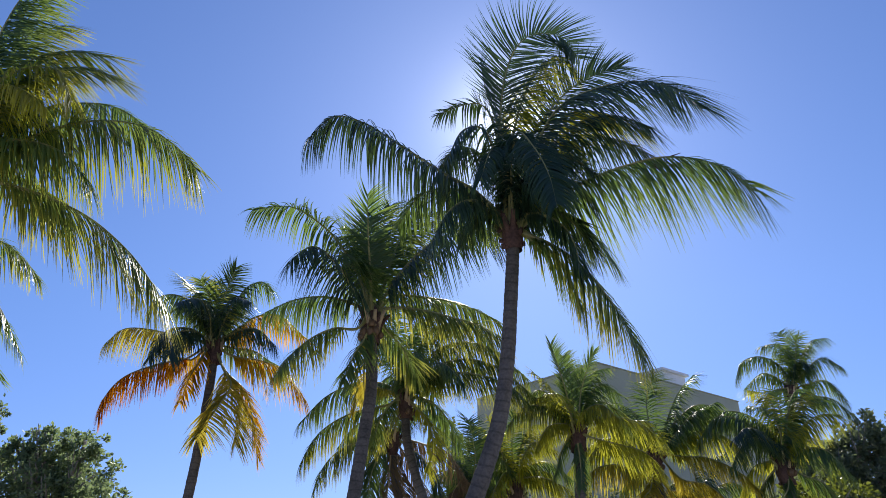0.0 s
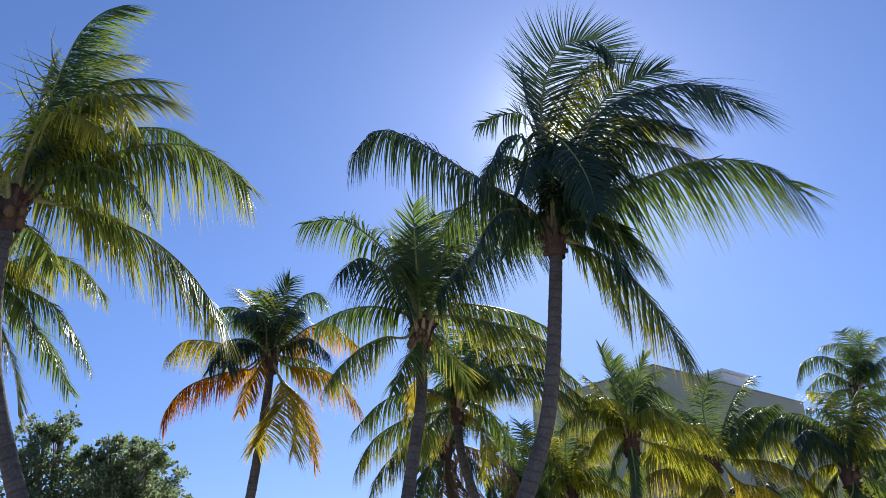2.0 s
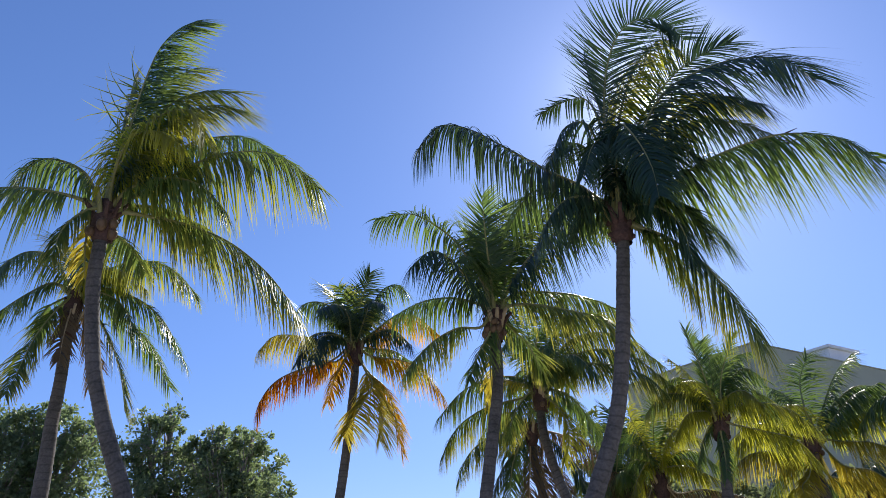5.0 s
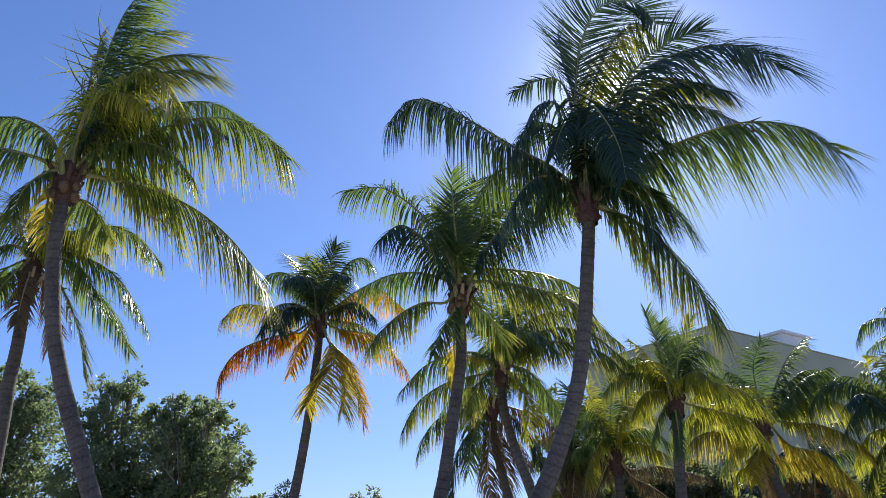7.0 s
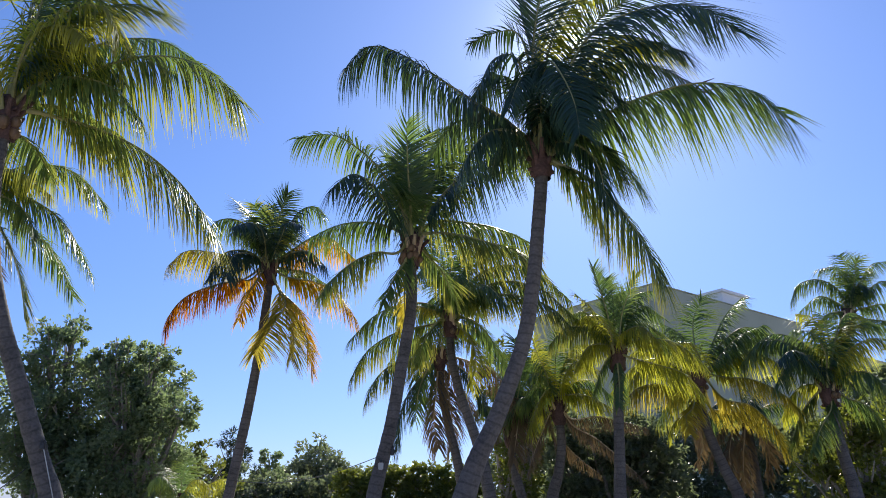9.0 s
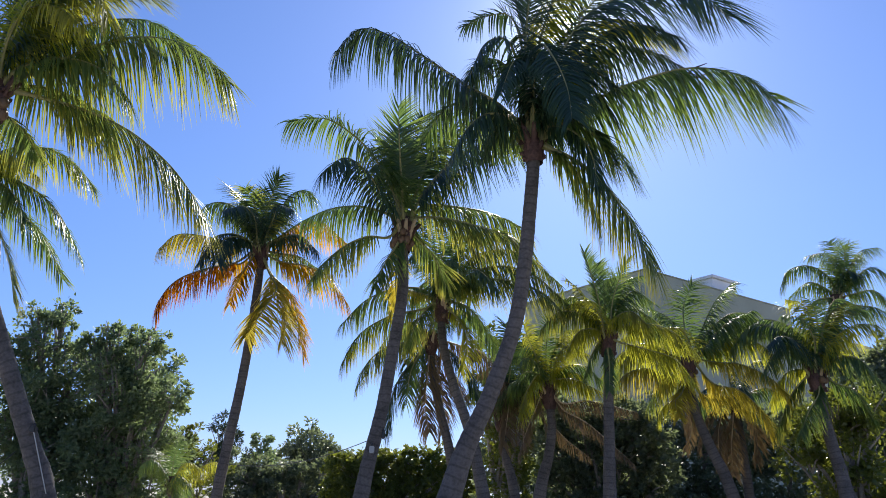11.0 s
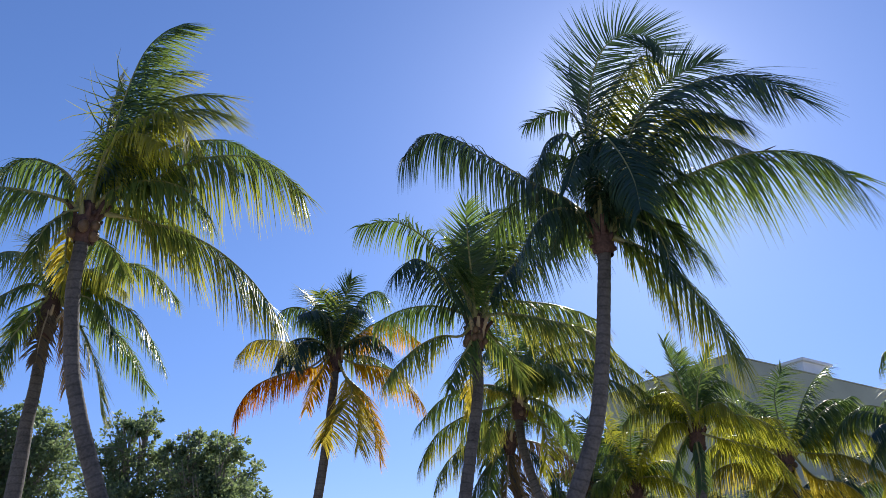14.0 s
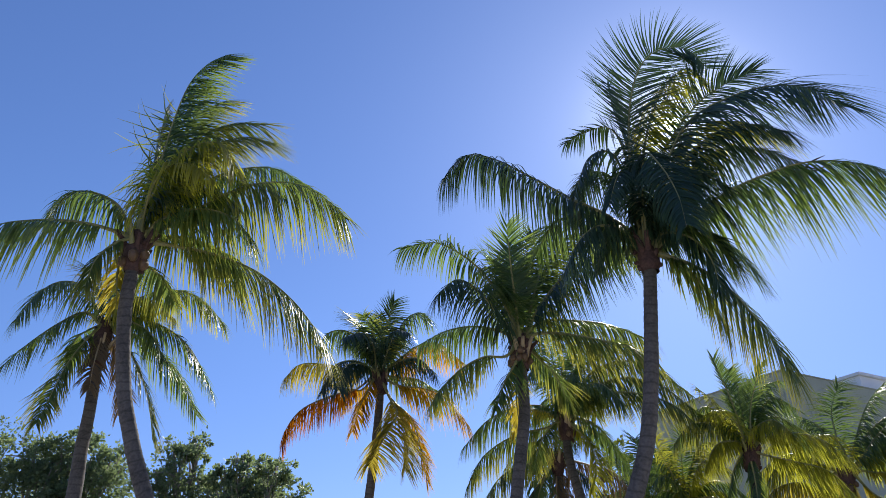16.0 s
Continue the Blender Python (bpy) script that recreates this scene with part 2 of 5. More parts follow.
# ---- palms ----
def palm(*line, hub, r, base, size, nuts, label, fill=6, tones=("dark", "dark", "green")):
    """A coconut palm: trunk with ring scars along line (ground first), sheath, petiole stubs and nuts. Fronds are added later."""
    foot, hub = Vector(line[0]), Vector(hub)
    thing = tagged(new("coconut_palm"), label=label, category="palm tree", group="coconut palms of the grove")
    thing.location = foot
    thing["size"] = size
    rng = random.Random(round(hub.x * 100))
    top = Vector(line[-1])
    length = sum((Vector(a) - Vector(b)).length for a, b in zip(line, line[1:]))
    count = int(length / 0.045)
    pts = [p - foot for p in spline(line, count)]
    radii, bulge, left = [], 0.0, 0
    for i in range(count):
        s = i / (count - 1)
        if left <= 0:
            left, bulge = rng.choice((2, 3, 3, 4, 5)), rng.uniform(-0.015, 0.025)
        left -= 1
        swell = base * math.exp(-s * length / 0.7)
        radii.append((0.92 * r * (1.16 - 0.26 * s) + swell * 0.6) * (1 + bulge - (0.035 if left == 0 else 0)))
    sheet = Sheet()
    tube(sheet, pts, radii, 18)
    part("trunk", sheet.mesh("trunk", BARK), thing)
    # fibrous sheath under the crown
    axis = (hub - top).normalized() if (hub - top).length > 0.02 else Vector((0, 0, 1))
    axis = (axis + Vector((0, 0, 1.5))).normalized()
    t0 = top - foot
    sheet = Sheet()
    steps = 12
    tall = max((hub - top).length, 0.25) + 0.25
    prof = [(t0 + axis * (tall * k / steps - 0.12), r * (1.06 + 0.42 * math.sin(math.pi * min(1, k / steps * 1.15)) * (1 - 0.35 * k / steps)) * (1 + rng.uniform(-0.08, 0.08))) for k in range(steps + 1)]
    tube(sheet, [a for a, _ in prof], [b for _, b in prof], 14)
    for k in range(16):   # torn fibre flaps and old stubs
        w = rng.uniform(0, 2 * math.pi)
        out = Vector((math.cos(w), math.sin(w), 0))
        start = t0 + axis * rng.uniform(-0.1, tall * 0.6) + out * r * 0.9
        end = start + out * rng.uniform(0.05, 0.12) * size + Vector((0, 0, rng.uniform(-0.1, 0.16)))
        tube(sheet, [start, (start + end) / 2 + out * 0.02, end], [0.045 * size, 0.04 * size, 0.02 * size], 6, 0.5)
    part("crown_sheath", sheet.mesh("crown_sheath", FIBRE), thing, "torn brown fibre sheath")
    for k in range(nuts):
        w = rng.uniform(-0.4, math.pi + 0.4) + math.pi
        bm = bmesh.new()
        bmesh.ops.create_icosphere(bm, subdivisions=2, radius=rng.uniform(0.055, 0.085))
        for v in bm.verts:
            v.co.z *= 1.25
            v.co *= 1 + 0.08 * noise.noise(v.co * 20)
        me = bpy.data.meshes.new("coconut")
        bm.to_mesh(me)
        bm.free()
        me.materials.append(NUT)
        me.polygons.foreach_set("use_smooth", [True] * len(me.polygons))
        nut = part("coconut", me, thing)
        nut.location = t0 + axis * rng.uniform(0.0, 0.22) + Vector((math.cos(w), math.sin(w), 0)) * (r + rng.uniform(0.03, 0.1))
    for k in range(9):   # broad clasping bases of the leaf stems
        w = 2 * math.pi * (k + rng.uniform(-0.3, 0.3)) / 9
        out = Vector((math.cos(w), math.sin(w), 0))
        low = t0 + axis * rng.uniform(-0.04, 0.10) + out * r * 0.75
        long = rng.uniform(0.38, 0.62) * size
        sheet = Sheet()
        line_up = spline((low, low + axis * long * 0.5 + out * 0.07 * size, low + axis * long * 0.95 + out * rng.uniform(0.14, 0.26) * size), 7)
        tube(sheet, line_up, [0.062 * size * (1 - 0.085 * q) for q in range(7)], 7, 0.55)
        part("stem_base", sheet.mesh("stem_base", rng.choice((STEM, FIBRE, FIBRE, DRY_STEM))), thing)
    # young fronds and spear that fill the heart of the crown
    thing["heart"] = tuple(hub - foot)
    for k in range(fill):
        w = 2 * math.pi * (k + rng.random()) / fill
        reach, up = rng.uniform(0.8, 1.8) * size, rng.uniform(-0.6, 1.0) * size
        frond(thing, (reach * 0.5 * math.cos(w), reach * 0.5 * math.sin(w), up * 0.5 + 0.55 * size), (reach * math.cos(w), reach * math.sin(w), up),
              rng.choice(tones), hang=rng.uniform(0.6, 1.0), width=0.9)
    return thing


WIND = Vector((0.24, 0.04, 0.0))


def frond(thing, middle, tip, kind, roll=0.0, hang=0.8, width=1.0):
    """A feather frond from the heart of the crown in one even arch through middle to tip (offsets in metres)."""
    mid, end = Vector(middle), Vector(tip)
    ctrl = 2 * mid - 0.5 * end
    return plume(thing, *(ctrl * (2 * s * (1 - s)) + end * (s * s) for s in (0.25, 0.5, 0.75, 1.0)), kind=kind, roll=roll, hang=hang, width=width)


def plume(thing, *points, kind, roll=0.0, hang=0.8, width=1.0, start=0.15, wind=0.12):
    """A feather frond from the heart of the crown through points (offsets in metres): bare stem first, then a row of folded leaflets on each side."""
    size, heart = thing["size"], Vector(thing["heart"])
    pts = [Vector(p) for p in points]
    end = pts[-1]
    rng = random.Random(int(1000 * abs(pts[0].x) + 77 * abs(end.z) + 13 * abs(end.y) * 100))
    flat = Vector((end.x, end.y, 0))
    if flat.length < 0.15:
        flat = Vector((0.5, -1, 0))
    across = Vector((0, 0, 1)).cross(flat.normalized())
    way = spline([flat.normalized() * 0.06] + pts, 61)
    runs = [0.0]
    for a, b in zip(way, way[1:]):
        runs.append(runs[-1] + (b - a).length)
    length = runs[-1]

    def at(s):
        want, i = s * length, 1
        while i < 60 and runs[i] < want:
            i += 1
        return heart + way[i - 1].lerp(way[i], (want - runs[i - 1]) / max(1e-6, runs[i] - runs[i - 1]))

    def along(s):
        return (at(min(1.0, s + 0.03)) - at(max(0.0, s - 0.03))).normalized()

    n = 26
    sheet = Sheet()
    tube(sheet, [at(i / n) for i in range(n + 1)], [max(0.004, 0.034 * size * (1 - i / n) ** 0.8 * (1 + 1.2 * max(0, 0.12 - i / n) / 0.12)) for i in range(n + 1)], 6, 0.7)
    dead = kind in ("brown", "rust")
    ob = part("frond", sheet.mesh("frond", DRY_STEM if dead else STEM), thing,
              {"yellow": "yellow fading frond", "amber": "amber yellow dying frond", "rust": "rust orange dying frond", "brown": "dead brown frond"}.get(kind, ""))
    # leaflets
    sheet = Sheet()
    gap = 0.0215 * max(size, 0.7)
    rows = max(22, int(length * (1 - start) / gap))
    droop = Vector((0, 0, -1))
    gust = WIND * (wind / 0.12) * 0.55
    phase = rng.uniform(0, 50)
    for side in (-1, 1):
        skip = 0
        for i in range(rows):
            s = min(start + (1 - start) * (i + rng.uniform(-0.3, 0.3)) / rows, 0.995)
            if skip > 0:
                skip -= 1
                continue
            if rng.random() < (0.12 if dead else 0.05):
                skip = rng.choice((1, 1, 2, 3))
            u = max(0.0, (s - start) / (1 - start))
            long = (0.5 + 0.5 * min(1, u / 0.2)) * (1 - 0.5 * (max(0, u - 0.45) / 0.55) ** 1.4) * 1.1 * size * (0.5 + 0.5 * min(1.0, length / (2.4 * size)))
            long *= rng.uniform(0.84, 1.1) * (1 + 0.16 * noise.noise(Vector((s * 9, phase + 3, side))))
            long *= 0.25 + 0.75 * width if width < 1 else width
            T = along(s)
            N = across.cross(T) * -1 if across.cross(T).z < 0 else across.cross(T)
            ruffle = noise.noise(Vector((s * 5.5, phase, side)))
            turn = radians(roll + 22 * ruffle)
            B = (across * math.cos(turn) + N * math.sin(turn)) * side
            Nn = (N * math.cos(turn) - across * math.sin(turn))
            lean = (1.0 * max(0.0, T.z - 0.55) if roll == 0 else 0.0) + 0.42 + 0.3 * u + 0.8 * max(0, u - 0.75) / 0.25 + rng.uniform(-0.12, 0.12) + 0.3 * noise.noise(Vector((s * 14, phase + 9, side)))
            lean *= 1 - 0.55 * max(0.0, -T.z)
            d = (B + T * lean + Nn * rng.uniform(0.15, 0.5)).normalized()
            p = at(s)
            wide = (0.0145 if width >= 0.5 and roll < 50 else 0.0125) * size * rng.uniform(0.8, 1.15)
            flatdir = d.cross(Nn).normalized()
            limp = hang * rng.uniform(0.65, 1.35) * (1 - 0.3 * u) * (1 + 0.45 * ruffle)
            if dead:
                limp *= 1.25
            first = len(sheet.v)
            segs = 4
            step = long / segs
            fold = Nn * (wide * 0.45)
            for k in range(segs + 1):
                q = k / segs
                w = wide * (0.75 + q if q < 0.25 else 1.0 - 0.93 * ((q - 0.25) / 0.75) ** 1.1)
                if k:
                    d = (d + droop * (limp * (1.35, 0.9, 0.5, 0.3)[k - 1]) + gust * (1.0, 0.8, 0.5, 0.5)[k - 1] * (1.0 - 0.3 * limp)).normalized()
                    p = p + d * step
                side_way = (flatdir - d * flatdir.dot(d)).normalized()
                sheet.v.append(p - side_way * w + fold * (1 - q))
                sheet.v.append(p.copy())
                sheet.v.append(p + side_way * w + fold * (1 - q))
            for k in range(segs):
                a = first + 3 * k
                q0, q1 = k / segs, (k + 1) / segs
                sheet.face((a, a + 1, a + 4, a + 3), ((u, q0), (u, q0), (u, q1), (u, q1)))
                sheet.face((a + 1, a + 2, a + 5, a + 4), ((u, q0), (u, q0), (u, q1), (u, q1)))
    part("leaf_blade", sheet.mesh("leaf_blade", LEAF[kind]), ob)
    return ob


# ---- broadleaf trees and shrubs ----
def broadleaf(*lobes, leaf, n, tone, label):
    """A tree or shrub: trunk and limbs that reach into each lobe (x, y, z, radius), and a crown of separate folded leaves in clumps."""
    rng = random.Random(int(abs(lobes[0][0]) * 100 + n))
    lobes = list(lobes)
    for x, y, z, rad in tuple(lobes):
        while rad > 0.75 and z > 1.6 * rad:
            z -= 1.3 * rad
            if all((x - q[0]) ** 2 + (y - q[1]) ** 2 + (z - q[2]) ** 2 > (0.75 * rad) ** 2 for q in lobes):
                lobes.append((x, y, z, rad))
    n = int(n * 1.0 * sum(q[3] ** 2 for q in lobes) / sum(q[3] ** 2 for q in lobes[:4]) ** 1.0) if len(lobes) > 4 else n
    low = min(lobes, key=lambda q: q[2])
    cx = sum(q[0] for q in lobes) / len(lobes)
    cy = sum(q[1] for q in lobes) / len(lobes)
    shrub = max(q[2] + q[3] for q in lobes) < 5.0
    thing = tagged(new("shrub" if shrub else "tree"), label=label, category="shrub" if shrub else "tree", group="greenery behind the palms")
    foot = Vector((cx, cy, -0.1))
    thing.location = foot
    sheet = Sheet()
    crotch = Vector((0, 0, max(0.4, 0.35 * low[2])))
    tube(sheet, spline((Vector((0, 0, 0)), crotch * 0.5 + Vector((0.1, 0, 0)), crotch), 8), [0.24 - 0.012 * k for k in range(8)], 10)
    for x, y, z, rad in lobes:
        goal = Vector((x, y, z)) - foot
        tube(sheet, spline((crotch * 0.8, crotch.lerp(goal, 0.5) + Vector((rng.uniform(-0.3, 0.3), rng.uniform(-0.3, 0.3), 0.2)), goal + Vector((0, 0, rad * 0.4))), 9), [0.13 - 0.013 * k for k in range(9)], 7)
        for k in range(7):
            w, e = rng.uniform(0, 6.28), rng.uniform(-0.2, 1.2)
            away = Vector((math.cos(w) * math.cos(e), math.sin(w) * math.cos(e), math.sin(e))) * rad * 0.95
            a = crotch.lerp(goal, rng.uniform(0.6, 1.0))
            tube(sheet, [a, a.lerp(goal + away, 0.5) + Vector((0, 0, 0.1 * rad)), goal + away], [0.05, 0.03, 0.012], 5)
    part("trunk", sheet.mesh("trunk", LIMB), thing)
    # clumps on the lobes' shells, with leaves scattered round each clump
    sheet = Sheet()
    total = sum(q[3] ** 2 for q in lobes)
    for x, y, z, rad in lobes:
        share = int(n * rad * rad / total)
        clumps = max(14, share // 40)
        goal = Vector((x, y, z)) - foot
        for c in range(clumps):
            w, e = rng.uniform(0, 6.2832), math.asin(rng.uniform(-0.75, 1))
            way = Vector((math.cos(w) * math.cos(e), math.sin(w) * math.cos(e), math.sin(e)))
            reach = rad * (0.35 + 0.82 * rng.random() ** 0.8) * (1 + 0.5 * noise.noise(way * 2.6 + goal))
            heart = goal + way * reach
            spread = rad * rng.uniform(0.10, 0.24)
            for k in range(40):
                o = Vector((rng.gauss(0, 1), rng.gauss(0, 1), rng.gauss(0, 0.85))) * spread * 0.6
                p = heart + o
                if p.z < 0.05:
                    continue
                axis = (o.normalized() * 0.7 + way * 0.5 + Vector((rng.uniform(-1, 1), rng.uniform(-1, 1), rng.uniform(-0.9, 0.7)))).normalized()
                cross = axis.cross(Vector((rng.uniform(-1, 1), rng.uniform(-1, 1), rng.uniform(-1, 1)))).normalized()
                ln = leaf * rng.uniform(0.7, 1.2)
                wd = ln * (0.14 if tone == "pine" else 0.32)
                bend = axis.cross(cross) * wd * 0.35
                a = len(sheet.v)
                sheet.v.extend((p, p + axis * ln * 0.45 - cross * wd + bend, p + axis * ln, p + axis * ln * 0.45 + cross * wd + bend))
                sheet.face((a, a + 1, a + 2), ((0, 0), (0, 0.5), (0, 0.9)))
                sheet.face((a, a + 2, a + 3), ((0, 0), (0, 0.9), (0, 0.5)))
    part("crown", sheet.mesh("crown", TREE_LEAF[tone]), thing)
    return thing


# ---- ground ----
def build_ground():
    bm = bmesh.new()
    rings = [0, 3, 6, 10, 15, 22, 30, 40, 60, 100, 200, 500, 1500, 3500]
    grid = []
    for r in rings:
        ring = []
        for k in range(48):
            w = 2 * math.pi * k / 48
            x, y = r * math.cos(w), r * math.sin(w)
            ring.append(bm.verts.new((x, y, 0.06 * noise.noise(Vector((x * 0.2, y * 0.2, 0))) if r < 100 else 0)))
        grid.append(ring)
    for a, b in zip(grid, grid[1:]):
        for k in range(48):
            bm.faces.new((a[k], a[(k + 1) % 48], b[(k + 1) % 48], b[k]))
    bmesh.ops.remove_doubles(bm, verts=bm.verts, dist=0.001)
    bmesh.ops.recalc_face_normals(bm, faces=bm.faces)
    me = bpy.data.meshes.new("ground")
    bm.to_mesh(me)
    bm.free()
    me.materials.append(SAND)
    tagged(new("ground", me), label="flat sandy ground with dry grass under the palms", category="ground", kind="structure")


build_ground()


# ---- building ----
def box_mesh(name, size, mat, bevel=0.03):
    bm = bmesh.new()
    bmesh.ops.create_cube(bm, size=1.0)
    for v in bm.verts:
        v.co = Vector((v.co.x * size[0], v.co.y * size[1], (v.co.z + 0.5) * size[2]))
    bmesh.ops.bevel(bm, geom=bm.edges[:], offset=bevel, segments=2, affect="EDGES")
    me = bpy.data.meshes.new(name)
    bm.to_mesh(me)
    bm.free()
    me.materials.append(mat)
    return me


def build_building():
    thing = tagged(new("building"), label="pale stucco flat-roofed building with a roof unit behind the palms", category="building")
    corner, turn, top = Vector((9.18, 43.02, 0)), 38.2, 15.02
    thing.matrix_world = pose(corner.x, corner.y, 0, 0, 0, turn)

    def block(name, x0, x1, y0, y1, z0, z1, mat, label="", bevel=0.03, parent=thing):
        ob = part(name, box_mesh(name, (x1 - x0, y1 - y0, z1 - z0), mat, bevel), parent, label)
        ob.location = ((x0 + x1) / 2, (y0 + y1) / 2, z0)
        return ob
    block("wall", 0, 15.0, 0, 0.3, 0, top, STUCCO)
    block("wall", 0, 0.3, 0.303, 11, 0, top, STUCCO)
    block("wall", 0.303, 15.0, 10.7, 11, 0, top, STUCCO)
    block("wall", 14.7, 14.997, 0.303, 10.697, 0, top, STUCCO)
    block("roof", 0.303, 14.697, 0.303, 10.697, top - 0.6, top - 0.35, STUCCO)
    block("coping", -0.04, 15.04, -0.04, 0.34, top, top + 0.07, STUCCO, "", 0.015)
    block("coping", -0.04, 0.34, 0.343, 11.04, top, top + 0.07, STUCCO, "", 0.015)
    block("wall", 15.05, 38, 2.6, 16.0, 0, top - 0.1, STUCCO, "lower wing wall of pale stucco")
    block("roof_unit", 7.6, 10.1, 0.8, 3.8, top - 0.35, top + 1.12, ROOF_METAL, "white boxed roof unit")
    block("cap", 7.4, 10.3, 0.6, 4.0, top + 1.12, top + 1.30, ROOF_METAL, "", 0.02)
    return thing


build_building()

# ---- the grove ----

palm_a = palm((-0.55, 9.85, -0.10), (0.01, 9.83, 1.95), (0.39, 9.81, 2.86), (0.73, 9.79, 3.83), (0.88, 9.78, 4.73), (0.96, 9.78, 5.59), (1.03, 9.78, 6.46), hub=(1.01, 9.78, 6.69), r=0.112, base=0.25, size=1.0, fill=2, nuts=0, label="tall coconut palm with dark windswept green fronds and ringed grey trunk")
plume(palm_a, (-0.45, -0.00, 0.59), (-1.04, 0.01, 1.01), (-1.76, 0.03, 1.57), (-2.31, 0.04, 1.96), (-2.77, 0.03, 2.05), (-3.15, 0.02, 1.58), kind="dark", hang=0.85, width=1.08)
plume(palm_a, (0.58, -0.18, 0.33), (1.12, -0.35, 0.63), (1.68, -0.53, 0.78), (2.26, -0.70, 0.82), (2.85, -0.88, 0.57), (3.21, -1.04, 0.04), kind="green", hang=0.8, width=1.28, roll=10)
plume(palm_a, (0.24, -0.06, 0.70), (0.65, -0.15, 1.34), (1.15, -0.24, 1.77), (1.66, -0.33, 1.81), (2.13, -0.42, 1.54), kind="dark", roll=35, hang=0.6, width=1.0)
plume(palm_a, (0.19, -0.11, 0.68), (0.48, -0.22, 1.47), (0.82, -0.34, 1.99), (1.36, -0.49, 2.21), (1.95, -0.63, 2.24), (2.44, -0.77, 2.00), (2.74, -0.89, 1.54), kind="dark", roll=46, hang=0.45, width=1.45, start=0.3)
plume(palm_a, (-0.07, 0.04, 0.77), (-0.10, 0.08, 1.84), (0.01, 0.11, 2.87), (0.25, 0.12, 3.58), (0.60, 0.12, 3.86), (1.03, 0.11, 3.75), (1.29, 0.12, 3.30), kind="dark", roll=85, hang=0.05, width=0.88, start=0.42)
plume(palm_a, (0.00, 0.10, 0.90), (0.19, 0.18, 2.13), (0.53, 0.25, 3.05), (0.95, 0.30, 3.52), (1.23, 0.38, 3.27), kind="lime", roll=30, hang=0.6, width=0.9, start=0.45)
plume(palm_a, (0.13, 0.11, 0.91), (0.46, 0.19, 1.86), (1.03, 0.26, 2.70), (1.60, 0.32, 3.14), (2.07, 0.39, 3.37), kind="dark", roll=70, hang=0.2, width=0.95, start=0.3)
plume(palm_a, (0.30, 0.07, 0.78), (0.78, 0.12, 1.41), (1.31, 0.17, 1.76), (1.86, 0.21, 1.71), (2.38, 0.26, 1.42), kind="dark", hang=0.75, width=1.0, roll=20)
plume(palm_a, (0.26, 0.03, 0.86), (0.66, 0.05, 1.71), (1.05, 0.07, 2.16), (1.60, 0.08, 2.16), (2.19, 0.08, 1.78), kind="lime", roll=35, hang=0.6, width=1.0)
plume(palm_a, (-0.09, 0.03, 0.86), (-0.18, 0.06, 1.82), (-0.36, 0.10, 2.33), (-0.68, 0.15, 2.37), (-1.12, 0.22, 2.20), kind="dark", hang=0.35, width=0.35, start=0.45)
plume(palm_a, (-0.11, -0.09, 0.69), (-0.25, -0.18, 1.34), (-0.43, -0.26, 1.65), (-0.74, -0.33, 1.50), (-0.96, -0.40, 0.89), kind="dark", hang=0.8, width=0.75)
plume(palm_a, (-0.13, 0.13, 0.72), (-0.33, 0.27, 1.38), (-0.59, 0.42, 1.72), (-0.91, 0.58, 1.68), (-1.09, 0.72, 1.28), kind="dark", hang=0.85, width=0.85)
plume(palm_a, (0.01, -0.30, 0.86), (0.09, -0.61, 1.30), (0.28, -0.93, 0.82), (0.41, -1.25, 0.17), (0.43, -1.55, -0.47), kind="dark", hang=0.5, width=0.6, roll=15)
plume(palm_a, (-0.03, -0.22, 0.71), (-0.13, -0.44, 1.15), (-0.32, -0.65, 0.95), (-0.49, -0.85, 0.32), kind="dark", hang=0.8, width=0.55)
plume(palm_a, (0.27, -0.11, -0.16), (0.61, -0.23, -0.41), (0.96, -0.35, -0.80), (1.24, -0.46, -1.32), (1.43, -0.57, -1.82), (1.53, -0.66, -2.17), kind="tipped", hang=0.85, width=1.2, start=0.12, roll=12, wind=0.02)
plume(palm_a, (0.27, -0.08, -0.20), (0.47, -0.15, -0.37), (0.71, -0.22, -0.76), (0.87, -0.29, -1.35), kind="green", hang=0.9, width=1.0, wind=0.0)
plume(palm_a, (0.36, 0.06, 0.38), (0.84, 0.11, 0.34), (1.21, 0.18, 0.04), (1.50, 0.25, -0.38), kind="green", hang=0.7, width=1.1, roll=30)
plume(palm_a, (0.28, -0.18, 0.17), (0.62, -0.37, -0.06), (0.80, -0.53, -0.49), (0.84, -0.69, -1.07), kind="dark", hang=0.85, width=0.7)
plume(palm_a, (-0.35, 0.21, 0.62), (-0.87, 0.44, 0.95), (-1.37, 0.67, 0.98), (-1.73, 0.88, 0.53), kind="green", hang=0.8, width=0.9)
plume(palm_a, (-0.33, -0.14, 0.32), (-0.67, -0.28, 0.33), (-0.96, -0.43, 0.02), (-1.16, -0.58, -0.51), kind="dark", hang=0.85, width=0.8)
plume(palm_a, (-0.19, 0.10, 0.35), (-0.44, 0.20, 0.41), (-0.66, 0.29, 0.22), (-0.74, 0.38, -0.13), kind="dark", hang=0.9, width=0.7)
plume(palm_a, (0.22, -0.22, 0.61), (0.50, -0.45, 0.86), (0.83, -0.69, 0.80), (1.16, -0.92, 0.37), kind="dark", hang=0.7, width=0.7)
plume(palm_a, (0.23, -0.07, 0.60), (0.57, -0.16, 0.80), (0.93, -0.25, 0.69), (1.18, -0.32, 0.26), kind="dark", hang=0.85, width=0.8)
